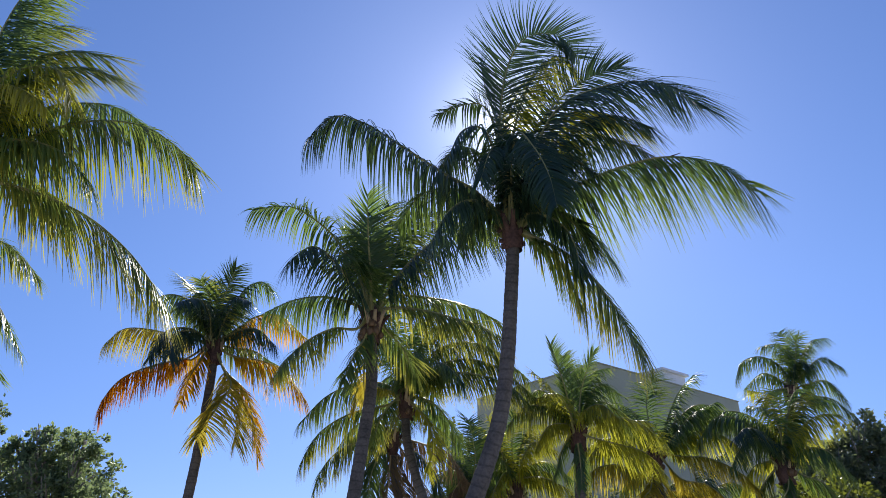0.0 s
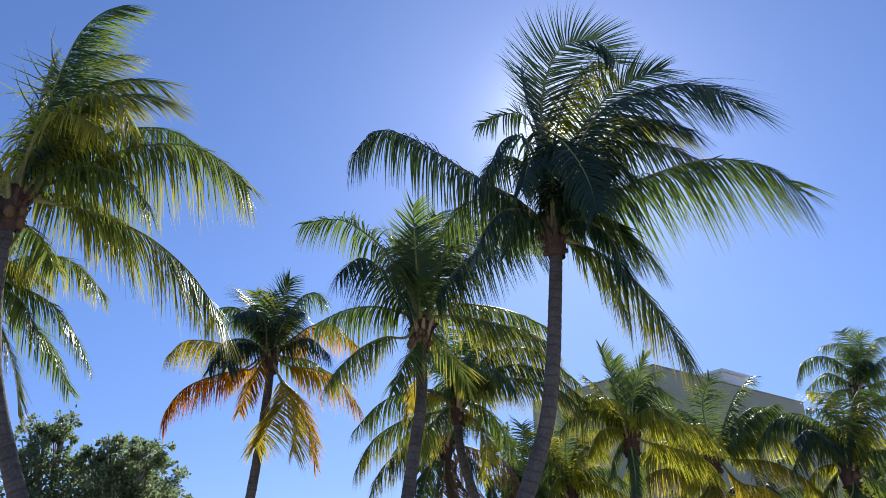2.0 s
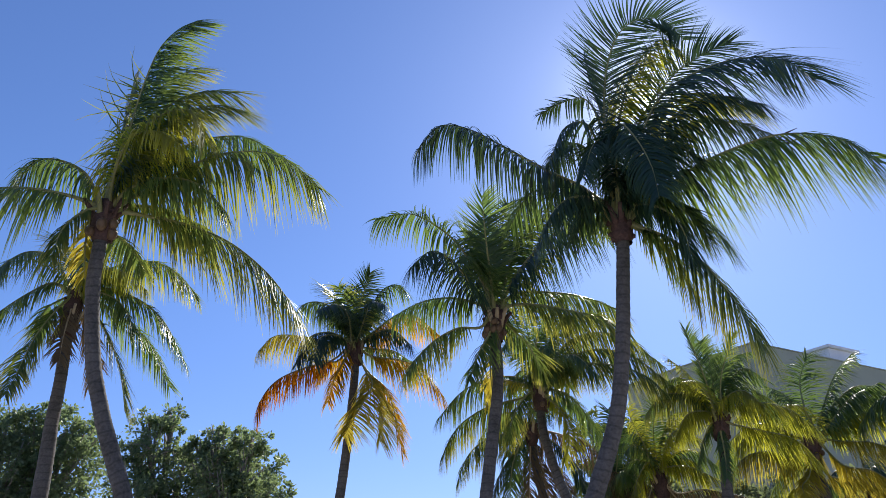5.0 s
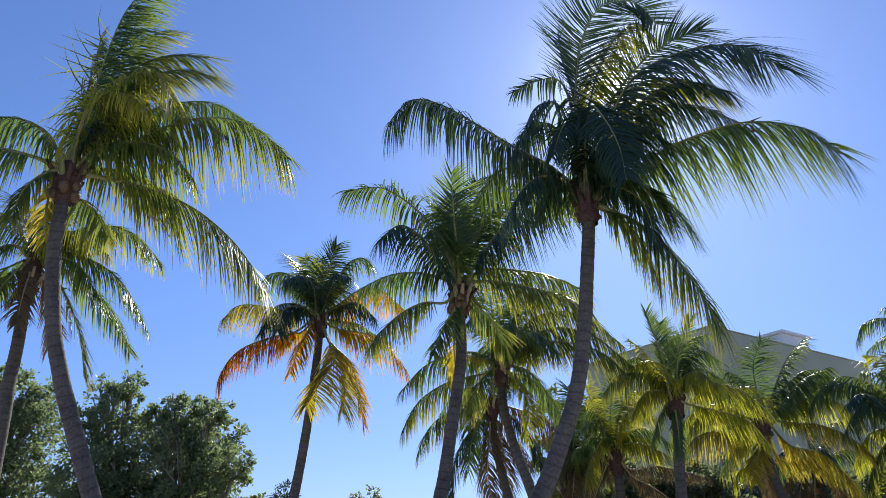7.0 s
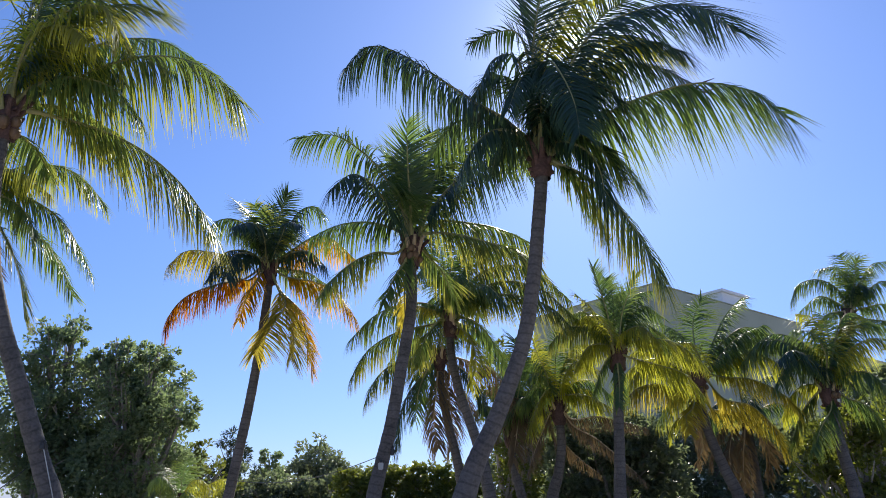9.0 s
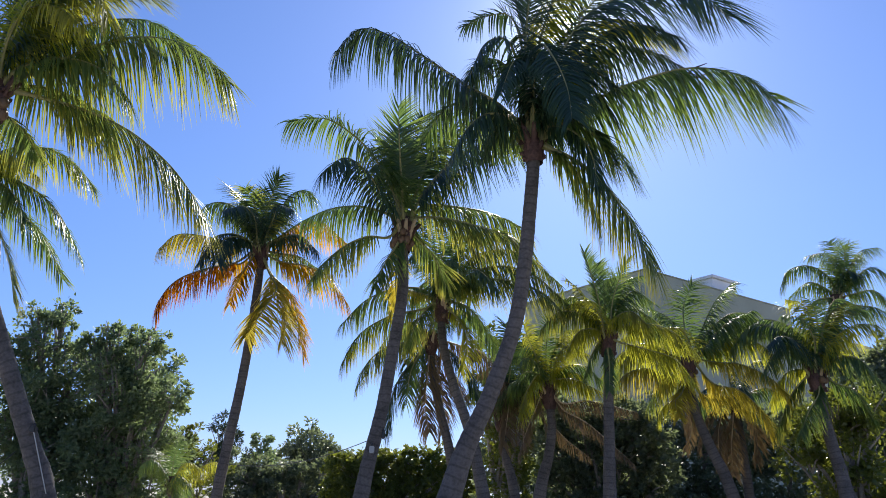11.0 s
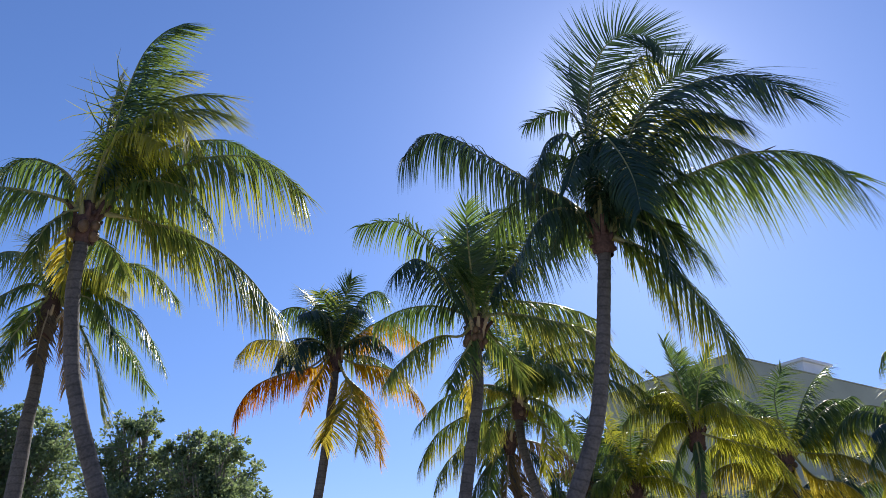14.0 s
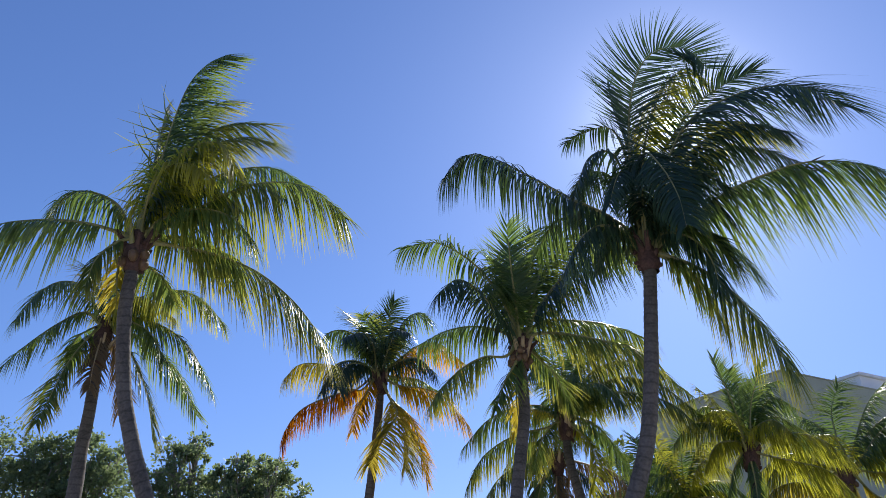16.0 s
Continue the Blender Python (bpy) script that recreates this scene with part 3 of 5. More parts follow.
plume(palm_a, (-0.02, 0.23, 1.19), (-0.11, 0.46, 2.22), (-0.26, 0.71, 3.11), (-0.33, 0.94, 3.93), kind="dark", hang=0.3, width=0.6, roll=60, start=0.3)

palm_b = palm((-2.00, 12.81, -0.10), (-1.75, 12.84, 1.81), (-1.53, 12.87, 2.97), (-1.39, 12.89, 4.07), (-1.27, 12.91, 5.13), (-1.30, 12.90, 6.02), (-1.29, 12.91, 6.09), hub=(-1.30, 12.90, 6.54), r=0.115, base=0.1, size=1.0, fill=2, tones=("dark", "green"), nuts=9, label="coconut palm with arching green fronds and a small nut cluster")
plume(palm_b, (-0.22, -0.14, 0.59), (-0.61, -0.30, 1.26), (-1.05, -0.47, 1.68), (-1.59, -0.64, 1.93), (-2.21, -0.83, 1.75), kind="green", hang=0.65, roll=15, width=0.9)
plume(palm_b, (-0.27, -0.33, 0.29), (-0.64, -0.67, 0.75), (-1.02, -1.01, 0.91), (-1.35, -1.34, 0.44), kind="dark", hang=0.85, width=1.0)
plume(palm_b, (-0.37, 0.01, 0.22), (-0.91, 0.01, 0.36), (-1.48, 0.00, 0.29), (-2.00, -0.00, 0.03), kind="green", hang=0.8, width=0.85, start=0.22)
plume(palm_b, (-0.25, -0.21, -0.35), (-0.62, -0.42, -0.42), (-0.99, -0.64, -0.69), (-1.28, -0.85, -1.08), (-1.43, -1.05, -1.46), kind="tipped", hang=0.85, width=0.85, start=0.3)
plume(palm_b, (-0.04, -0.31, 0.63), (-0.08, -0.61, 1.30), (-0.10, -0.92, 2.03), kind="green", hang=0.1, width=0.7, start=0.25)
plume(palm_b, (0.03, 0.27, 1.01), (0.06, 0.54, 1.95), (0.18, 0.82, 2.76), kind="dark", hang=0.3, width=0.85, start=0.25)
plume(palm_b, (0.36, -0.06, 0.62), (0.88, -0.11, 1.25), (1.47, -0.15, 1.63), (2.02, -0.20, 1.65), (2.41, -0.26, 1.26), kind="dark", hang=0.9, width=1.1)
plume(palm_b, (0.27, 0.25, 1.00), (0.63, 0.52, 1.93), (1.14, 0.79, 2.38), (1.97, 1.10, 2.44), kind="green", hang=0.5, width=1.0, roll=40)
plume(palm_b, (0.28, 0.15, 1.08), (0.52, 0.30, 1.89), (0.85, 0.46, 2.29), (1.37, 0.64, 2.52), kind="tipped", hang=0.45, width=0.9, roll=50)
plume(palm_b, (0.32, -0.09, 0.10), (0.84, -0.16, 0.04), (1.46, -0.21, -0.13), (1.97, -0.28, -0.32), (2.39, -0.36, -0.59), kind="tipped", hang=0.75, width=0.85, start=0.2)
plume(palm_b, (0.35, 0.19, 0.44), (0.98, 0.40, 0.51), (1.70, 0.62, 0.44), (2.42, 0.85, 0.15), kind="tipped", hang=0.8, width=0.9)
plume(palm_b, (-0.08, -0.18, -0.47), (-0.26, -0.36, -0.90), (-0.39, -0.54, -1.46), kind="green", hang=0.75, width=0.75)
plume(palm_b, (-0.09, 0.09, -0.43), (-0.13, 0.19, -1.05), (-0.10, 0.29, -1.59), kind="yellow", hang=0.5, width=0.3)
plume(palm_b, (0.31, 0.23, -0.28), (0.57, 0.46, -0.53), (0.78, 0.68, -1.01), kind="tipped", hang=0.85, width=0.8)
plume(palm_b, (-0.28, 0.27, 1.13), (-0.55, 0.55, 1.82), (-0.86, 0.82, 2.29), kind="green", hang=0.4, width=0.8, roll=30)
plume(palm_b, (-0.11, -0.11, 0.60), (-0.18, -0.22, 1.14), (-0.41, -0.34, 1.61), kind="green", hang=0.3, width=0.7, roll=40)

palm_c = palm((-5.93, 17.01, -0.10), (-5.81, 17.05, 1.79), (-5.61, 17.12, 3.87), (-5.51, 17.15, 5.52), (-5.48, 17.17, 6.68), (-5.49, 17.16, 7.02), hub=(-5.55, 17.14, 7.43), r=0.115, base=0.1, size=1.02, fill=1, tones=("dark", "green"), nuts=0, label="coconut palm with orange and yellow dying lower fronds")
plume(palm_c, (-0.45, -0.34, -0.49), (-0.92, -0.70, -0.73), (-1.44, -1.07, -1.10), (-1.67, -1.34, -1.55), (-1.69, -1.53, -2.06), kind="rust", hang=0.8, width=0.8, start=0.22)
plume(palm_c, (-0.17, -0.27, -0.56), (-0.26, -0.51, -1.01), (-0.30, -0.74, -1.65), kind="amber", hang=0.75, width=0.65)
plume(palm_c, (-0.64, -0.27, 0.05), (-1.31, -0.56, 0.14), (-1.84, -0.79, 0.08), (-2.15, -0.95, -0.34), kind="yellow", hang=0.85, width=0.85)
plume(palm_c, (-0.43, -0.47, 0.20), (-0.84, -0.92, -0.04), (-0.95, -1.28, -0.81), kind="dark", hang=0.9, width=0.85)
plume(palm_c, (-0.49, -0.09, 0.87), (-0.99, -0.18, 1.18), (-1.43, -0.25, 1.07), (-1.60, -0.23, 0.65), kind="green", hang=0.8, width=0.8)
plume(palm_c, (-0.38, 0.12, 0.94), (-0.69, 0.26, 1.44), (-1.15, 0.35, 1.87), kind="green", hang=0.4, width=0.9)
plume(palm_c, (-0.09, -0.24, 0.79), (-0.15, -0.48, 1.14), (-0.28, -0.73, 1.35), kind="tipped", hang=0.35, width=0.8)
plume(palm_c, (0.13, -0.13, 0.97), (0.29, -0.25, 1.47), (0.45, -0.38, 1.85), kind="dark", hang=0.3, width=0.75)
plume(palm_c, (-0.11, 0.24, 0.97), (-0.17, 0.51, 1.52), (-0.33, 0.73, 1.97), kind="dark", hang=0.4, width=0.85)
plume(palm_c, (0.31, 0.21, 0.93), (0.50, 0.39, 1.58), (0.84, 0.61, 1.87), (1.14, 0.82, 1.67), kind="green", hang=0.75, width=0.8)
plume(palm_c, (0.58, -0.05, 0.29), (1.07, -0.12, 0.31), (1.58, -0.20, -0.14), kind="dark", hang=0.9, width=0.85)
plume(palm_c, (0.46, 0.32, 0.49), (0.85, 0.61, 0.93), (1.38, 0.95, 1.05), (1.94, 1.30, 0.58), kind="amber", hang=0.9, width=0.9)
plume(palm_c, (0.47, 0.11, -0.28), (1.14, 0.29, -0.35), (1.70, 0.43, -0.58), (2.24, 0.56, -1.24), kind="amber", hang=0.85, width=0.95, start=0.2)
plume(palm_c, (0.35, 0.37, 0.01), (0.84, 0.78, 0.05), (1.29, 1.18, -0.20), kind="tipped", hang=0.9, width=0.9)
plume(palm_c, (0.38, -0.11, -0.69), (0.64, -0.26, -1.11), (0.47, -0.55, -1.72), (0.21, -0.88, -2.48), kind="yellow", hang=0.55, width=0.85, start=0.3)
plume(palm_c, (0.36, -0.04, -0.67), (0.72, -0.07, -1.25), (0.92, -0.16, -1.82), (0.89, -0.33, -2.45), kind="yellow", hang=0.6, width=0.9, start=0.3)
plume(palm_c, (0.32, 0.19, -0.61), (0.81, 0.44, -1.08), (1.04, 0.60, -1.80), (1.20, 0.73, -2.60), kind="amber", hang=0.7, width=0.65, start=0.28)
plume(palm_c, (-0.27, -0.55, 0.09), (-0.50, -1.09, -0.14), (-0.42, -1.52, -0.84), kind="dark", hang=0.9, width=0.9)
plume(palm_c, (-0.05, -0.44, 0.64), (-0.20, -0.92, 0.78), (-0.50, -1.44, 0.46), kind="dark", hang=0.7, width=0.8)
plume(palm_c, (0.36, -0.30, 0.67), (0.60, -0.64, 0.91), (1.05, -0.91, 0.71), kind="dark", hang=0.7, width=0.8)
plume(palm_c, (-0.43, 0.03, -0.39), (-0.83, 0.07, -0.36), (-1.03, 0.17, -0.77), kind="amber", hang=0.8, width=0.7)

palm_d = palm((-5.09, 9.84, -0.10), (-5.46, 9.54, 1.53), (-5.62, 9.42, 1.98), (-5.91, 9.18, 2.79), (-6.21, 8.94, 3.62), (-6.30, 8.86, 3.91), (-6.49, 8.71, 4.60), (-6.66, 8.57, 5.70), (-6.70, 8.55, 6.53), hub=(-6.73, 8.52, 6.97), r=0.12, base=0.16, size=1.03, fill=0, tones=("dark", "green", "tipped"), nuts=6, label="coconut palm with windblown crown of green and yellowing fronds")
plume(palm_d, (0.15, 0.07, 0.85), (0.39, 0.21, 1.53), (0.76, 0.46, 2.03), (1.18, 0.75, 2.31), (1.56, 1.01, 2.28), kind="tipped", hang=0.45, roll=28, width=1.0, wind=0.3)
plume(palm_d, (-0.05, 0.07, 0.71), (-0.04, 0.18, 1.54), (-0.05, 0.28, 2.50), (-0.01, 0.42, 3.42), (0.12, 0.64, 4.06), (0.31, 0.90, 4.48), kind="green", hang=0.45, width=1.0, wind=0.75)
plume(palm_d, (0.06, -0.10, 0.39), (0.25, -0.10, 0.89), (0.49, -0.06, 1.46), (0.80, 0.05, 1.76), (1.13, 0.17, 1.74), (1.37, 0.21, 1.27), kind="lime", hang=0.75, roll=12, width=1.1, start=0.42)
plume(palm_d, (0.08, 0.11, 0.83), (0.21, 0.28, 1.65), (0.45, 0.52, 2.32), (0.79, 0.84, 2.72), (1.18, 1.21, 2.91), kind="tipped", hang=0.55, roll=18, width=1.15, wind=0.3)
plume(palm_d, (0.20, 0.36, 0.74), (0.48, 0.80, 1.51), (0.84, 1.30, 2.05), (1.23, 1.82, 2.32), (1.72, 2.42, 2.15), kind="green", hang=0.8, width=0.75)
plume(palm_d, (0.44, 0.25, 0.39), (1.00, 0.59, 1.05), (1.51, 0.90, 1.42), (2.04, 1.22, 1.52), (2.49, 1.48, 1.30), (2.78, 1.61, 0.99), kind="tipped", hang=0.9, width=1.3)
plume(palm_d, (0.52, 0.34, -0.00), (1.05, 0.67, -0.05), (1.59, 1.03, -0.22), (2.10, 1.35, -0.60), (2.46, 1.56, -1.03), (2.68, 1.65, -1.38), kind="tipped", hang=0.75, width=1.3, start=0.2, roll=22)
plume(palm_d, (-0.34, -0.35, 0.06), (-0.70, -0.72, 0.02), (-1.02, -1.06, -0.13), (-1.31, -1.36, -0.36), (-1.52, -1.61, -0.83), kind="green", hang=0.9, width=1.0, start=0.2)
plume(palm_d, (-0.32, -0.16, 0.52), (-0.66, -0.33, 0.72), (-0.98, -0.48, 0.70), (-1.15, -0.51, 0.47), (-1.23, -0.48, 0.11), kind="green", hang=0.85, width=0.85)
plume(palm_d, (-0.13, -0.28, -0.19), (-0.20, -0.51, -0.58), (-0.15, -0.64, -1.10), kind="tipped", hang=0.85, width=0.75)
plume(palm_d, (-0.16, -0.00, -0.14), (-0.25, 0.06, -0.50), (-0.23, 0.20, -1.06), kind="yellow", hang=0.6, width=0.5)
plume(palm_d, (-0.19, 0.17, 0.89), (-0.32, 0.38, 1.83), (-0.49, 0.57, 2.78), (-0.65, 0.76, 3.26), kind="dark", hang=0.15, roll=72, width=0.22)
plume(palm_d, (-0.02, 0.27, 1.26), (-0.03, 0.56, 2.27), (-0.02, 0.86, 3.04), (0.16, 1.29, 3.68), kind="tipped", hang=0.5, roll=10, width=1.0, wind=0.6)
plume(palm_d, (0.18, 0.40, 0.24), (0.44, 0.87, 0.40), (0.75, 1.38, 0.36), (0.96, 1.80, 0.05), kind="tipped", hang=0.85, width=0.9)
plume(palm_d, (0.39, 0.02, 0.37), (0.88, 0.14, 0.54), (1.42, 0.28, 0.41), (1.86, 0.34, -0.06), kind="green", hang=0.85, width=0.9)
plume(palm_d, (0.10, 0.11, 0.72), (0.33, 0.33, 1.20), (0.70, 0.66, 1.30), (1.06, 0.99, 1.00), kind="dark", hang=0.85, width=0.95)
plume(palm_d, (0.19, -0.20, 0.63), (0.46, -0.33, 1.04), (0.90, -0.33, 1.09), (1.38, -0.30, 0.74), kind="lime", hang=0.8, width=0.9)
plume(palm_d, (-0.08, 0.32, -0.19), (0.01, 0.78, -0.29), (0.06, 1.21, -0.56), kind="tipped", hang=0.8, width=0.85)

palm_e = palm((-9.62, 12.36, -0.10), (-9.76, 12.24, 3.64), (-9.81, 12.20, 4.53), (-9.83, 12.19, 5.30), (-9.89, 12.14, 6.34), hub=(-9.91, 12.11, 7.13), r=0.13, base=0.18, size=1.0, fill=2, nuts=0, label="coconut palm with drooping glossy green fronds")
plume(palm_e, (-0.28, -0.46, 0.63), (-0.51, -0.88, 0.63), (-0.66, -1.23, 0.25), (-0.73, -1.52, -0.46), kind="green", hang=0.75, width=0.8)
plume(palm_e, (-0.26, -0.35, 0.15), (-0.49, -0.66, -0.17), (-0.76, -1.02, -0.73), (-0.97, -1.33, -1.36), kind="green", hang=0.7, width=0.75)
plume(palm_e, (-0.08, -0.33, -0.47), (-0.13, -0.63, -1.12), (-0.10, -0.86, -1.84), (-0.04, -1.07, -2.36), kind="tipped", hang=0.55, width=0.65)
plume(palm_e, (0.24, 0.30, 0.55), (0.55, 0.66, 0.98), (0.95, 1.10, 1.16), (1.32, 1.51, 1.00), (1.65, 1.89, 0.58), kind="tipped", hang=0.75, width=0.85)
plume(palm_e, (0.47, 0.26, 0.23), (1.10, 0.66, 0.05), (1.59, 0.93, -0.39), (2.05, 1.19, -1.20), kind="green", hang=0.7, width=0.75)
plume(palm_e, (0.32, 0.46, -0.04), (0.76, 1.02, -0.35), (1.06, 1.46, -0.76), (1.32, 1.88, -1.47), kind="green", hang=0.65, width=0.75)
plume(palm_e, (0.42, 0.25, -0.37), (0.77, 0.44, -0.94), (1.04, 0.57, -1.56), (1.24, 0.64, -2.29), kind="tipped", hang=0.5, width=0.8)
plume(palm_e, (0.13, 0.32, -0.33), (0.21, 0.61, -0.98), (0.19, 0.80, -1.71), kind="brown", hang=0.5, width=0.6)
plume(palm_e, (0.12, -0.16, -0.50), (0.24, -0.32, -1.04), (0.39, -0.45, -1.54), kind="brown", hang=0.5, width=0.5)
plume(palm_e, (-0.18, 0.20, 0.67), (-0.20, 0.53, 1.50), (-0.07, 0.98, 1.85), kind="tipped", hang=0.6, width=0.8)
plume(palm_e, (-0.28, 0.07, 0.62), (-0.64, 0.08, 1.12), (-0.98, 0.10, 1.50), kind="tipped", hang=0.5, width=0.8)
plume(palm_e, (0.31, -0.17, 0.29), (0.94, -0.08, 0.47), (1.62, 0.04, 0.03), kind="lime", hang=0.8, width=0.8)
plume(palm_e, (-0.32, 0.08, -0.02), (-0.70, 0.11, -0.23), (-0.93, 0.27, -0.67), kind="green", hang=0.8, width=0.7)
plume(palm_e, (0.53, 0.00, 0.03), (1.09, 0.04, -0.24), (1.58, 0.01, -0.88), kind="green", hang=0.8, width=0.7)

palm_f = palm((0.57, 17.68, -0.10), (0.01, 17.63, 2.56), (-0.27, 17.61, 3.45), (-0.57, 17.59, 4.24), (-0.82, 17.57, 5.12), (-0.90, 17.56, 5.82), hub=(-0.92, 17.56, 6.18), r=0.12, base=0.16, size=1.0, fill=3, tones=("tipped", "green"), nuts=5, label="coconut palm with yellow green drooping fronds and a bent trunk")
plume(palm_f, (-0.15, 0.26, 1.03), (-0.29, 0.51, 1.89), (-0.44, 0.77, 2.71), kind="green", hang=0.5, width=0.9)
plume(palm_f, (0.19, 0.28, 1.19), (0.39, 0.57, 2.07), (0.73, 0.86, 2.83), kind="tipped", hang=0.6, width=0.9)
plume(palm_f, (0.62, -0.05, 0.47), (1.25, -0.10, 0.62), (1.95, -0.14, 0.51), (2.56, -0.20, 0.22), (2.98, -0.26, -0.25), kind="tipped", hang=0.85, width=0.95, start=0.2)
plume(palm_f, (0.68, 0.10, 0.76), (1.46, 0.22, 1.06), (2.32, 0.34, 0.85), (3.19, 0.46, 0.15), kind="tipped", hang=0.85, width=1.0)
plume(palm_f, (0.57, 0.20, 1.09), (1.32, 0.41, 1.55), (2.20, 0.63, 1.44), (3.07, 0.85, 0.70), kind="tipped", hang=0.85, width=0.95)
plume(palm_f, (0.30, 0.25, 1.34), (0.87, 0.52, 2.05), (1.61, 0.81, 2.16), (2.36, 1.09, 1.46), kind="tipped", hang=0.85, width=0.95)
plume(palm_f, (0.29, -0.13, -0.25), (0.60, -0.25, -0.69), (0.69, -0.40, -1.27), (0.55, -0.56, -1.77), kind="lime", hang=0.55, width=0.6)
plume(palm_f, (-0.47, -0.14, 0.32), (-1.15, -0.29, 0.28), (-1.81, -0.45, -0.07), (-2.33, -0.59, -0.70), kind="green", hang=0.85, width=0.85)
plume(palm_f, (-0.42, 0.02, -0.15), (-1.26, -0.00, -0.35), (-1.98, -0.01, -0.82), (-2.38, 0.01, -1.55), kind="tipped", hang=0.85, width=0.9)
plume(palm_f, (-0.34, -0.26, 0.14), (-1.03, -0.55, 0.15), (-1.13, -0.79, -0.57), kind="yellow", hang=0.8, width=0.3)
plume(palm_f, (0.48, 0.17, 0.05), (0.93, 0.34, -0.27), (1.36, 0.51, -1.01), kind="green", hang=0.85, width=0.9)
plume(palm_f, (-0.25, -0.29, -0.15), (-0.52, -0.58, -0.64), (-0.65, -0.85, -1.31), kind="tipped", hang=0.85, width=0.8)
plume(palm_f, (-0.08, -0.21, 0.89), (-0.50, -0.44, 1.25), (-0.81, -0.67, 0.88), kind="green", hang=0.8, width=0.8)
plume(palm_f, (0.42, -0.27, 0.58), (0.91, -0.53, 0.72), (1.40, -0.79, 0.15), kind="green", hang=0.85, width=0.9)
plume(palm_f, (-0.01, -0.23, 0.73), (0.06, -0.46, 1.25), (0.35, -0.67, 1.62), kind="green", hang=0.6, width=0.85)

palm_g = palm((-0.22, 19.84, -0.10), (-0.67, 19.80, 2.46), (-0.98, 19.77, 3.66), (-1.22, 19.75, 4.62), (-1.32, 19.74, 5.38), hub=(-1.36, 19.73, 5.77), r=0.12, base=0.16, size=1.0, fill=3, tones=("green", "dark"), nuts=3, label="coconut palm with long drooping dull green fronds")
plume(palm_g, (-0.36, -0.13, -0.14), (-1.06, -0.30, -0.31), (-1.58, -0.45, -0.77), (-1.84, -0.57, -1.45), kind="tipped", hang=0.85, width=0.85)
plume(palm_g, (-0.32, 0.02, -0.47), (-0.80, 0.03, -1.16), (-1.01, 0.06, -1.91), (-1.04, 0.10, -2.64), kind="dark", hang=0.75, width=0.8)
plume(palm_g, (-0.02, -0.10, -1.02), (-0.05, -0.21, -1.78), (0.11, -0.29, -2.57), kind="brown", hang=0.6, width=0.75)
plume(palm_g, (0.26, 0.16, -0.97), (0.40, 0.30, -1.78), (0.35, 0.43, -2.58), kind="brown", hang=0.6, width=0.75)
plume(palm_g, (-0.22, -0.22, -0.43), (-0.44, -0.44, -1.08), (-0.48, -0.65, -1.91), kind="green", hang=0.8, width=0.8)
plume(palm_g, (0.83, 0.24, -0.17), (1.48, 0.47, -0.35), (1.99, 0.69, -1.08), kind="brown", hang=0.85, width=0.85)
plume(palm_g, (0.77, -0.10, -0.55), (1.14, -0.23, -1.02), (1.36, -0.38, -1.77), kind="dark", hang=0.85, width=0.8)
plume(palm_g, (0.56, 0.29, -0.79), (0.87, 0.55, -1.36), (0.99, 0.80, -2.09), kind="brown", hang=0.7, width=0.6)
plume(palm_g, (0.02, 0.24, 0.61), (-0.18, 0.45, 1.16), (-0.61, 0.65, 1.29), kind="dark", hang=0.7, width=0.8)
plume(palm_g, (0.41, 0.27, 0.63), (0.79, 0.54, 0.94), (1.27, 0.82, 0.61), kind="dark", hang=0.8, width=0.8)
plume(palm_g, (-0.19, 0.18, 0.04), (-0.69, 0.34, 0.22), (-1.25, 0.49, -0.15), kind="green", hang=0.85, width=0.8)

palm_h = palm((3.08, 17.89, -0.10), (3.11, 17.88, 2.04), (3.14, 17.88, 3.11), (3.16, 17.88, 4.15), (3.19, 17.87, 5.10), hub=(3.19, 17.87, 5.49), r=0.135, base=0.16, size=0.9, fill=1, tones=("lime", "green"), nuts=0, label="young coconut palm with upright fronds and a smooth grey trunk")
plume(palm_h, (-0.36, 0.22, 0.65), (-0.74, 0.45, 1.11), (-1.19, 0.68, 0.96), kind="tipped", hang=0.8, width=0.85)
plume(palm_h, (0.40, 0.11, 0.63), (0.87, 0.21, 0.69), (1.37, 0.31, 0.09), kind="tipped", hang=0.85, width=0.85)
plume(palm_h, (0.25, 0.17, 0.93), (0.54, 0.33, 1.49), (0.97, 0.46, 1.69), kind="green", hang=0.6, width=0.8)
plume(palm_h, (-0.29, -0.19, 0.12), (-0.74, -0.36, 0.01), (-1.07, -0.55, -0.58), kind="lime", hang=0.85, width=0.8)
plume(palm_h, (-0.20, -0.14, 0.85), (-0.38, -0.28, 1.50), (-0.57, -0.42, 2.07), kind="green", hang=0.12, width=0.5, start=0.25)
plume(palm_h, (0.13, -0.15, 0.85), (0.33, -0.32, 1.45), (0.49, -0.48, 1.84), kind="green", hang=0.15, width=0.5, start=0.25)
plume(palm_h, (-0.02, 0.17, 1.08), (-0.01, 0.34, 1.57), (-0.12, 0.52, 2.00), kind="green", hang=0.2, width=0.6)
plume(palm_h, (-0.26, 0.14, 0.63), (-0.56, 0.28, 1.17), (-0.93, 0.44, 1.59), kind="lime", hang=0.5, width=0.75)
plume(palm_h, (-0.20, -0.27, 0.46), (-0.49, -0.53, 0.74), (-0.83, -0.79, 0.67), kind="lime", hang=0.7, width=0.7)
plume(palm_h, (-0.34, -0.00, 0.42), (-0.82, 0.02, 0.61), (-1.27, 0.03, 0.55), (-1.64, 0.04, 0.13), kind="tipped", hang=0.85, width=0.9)
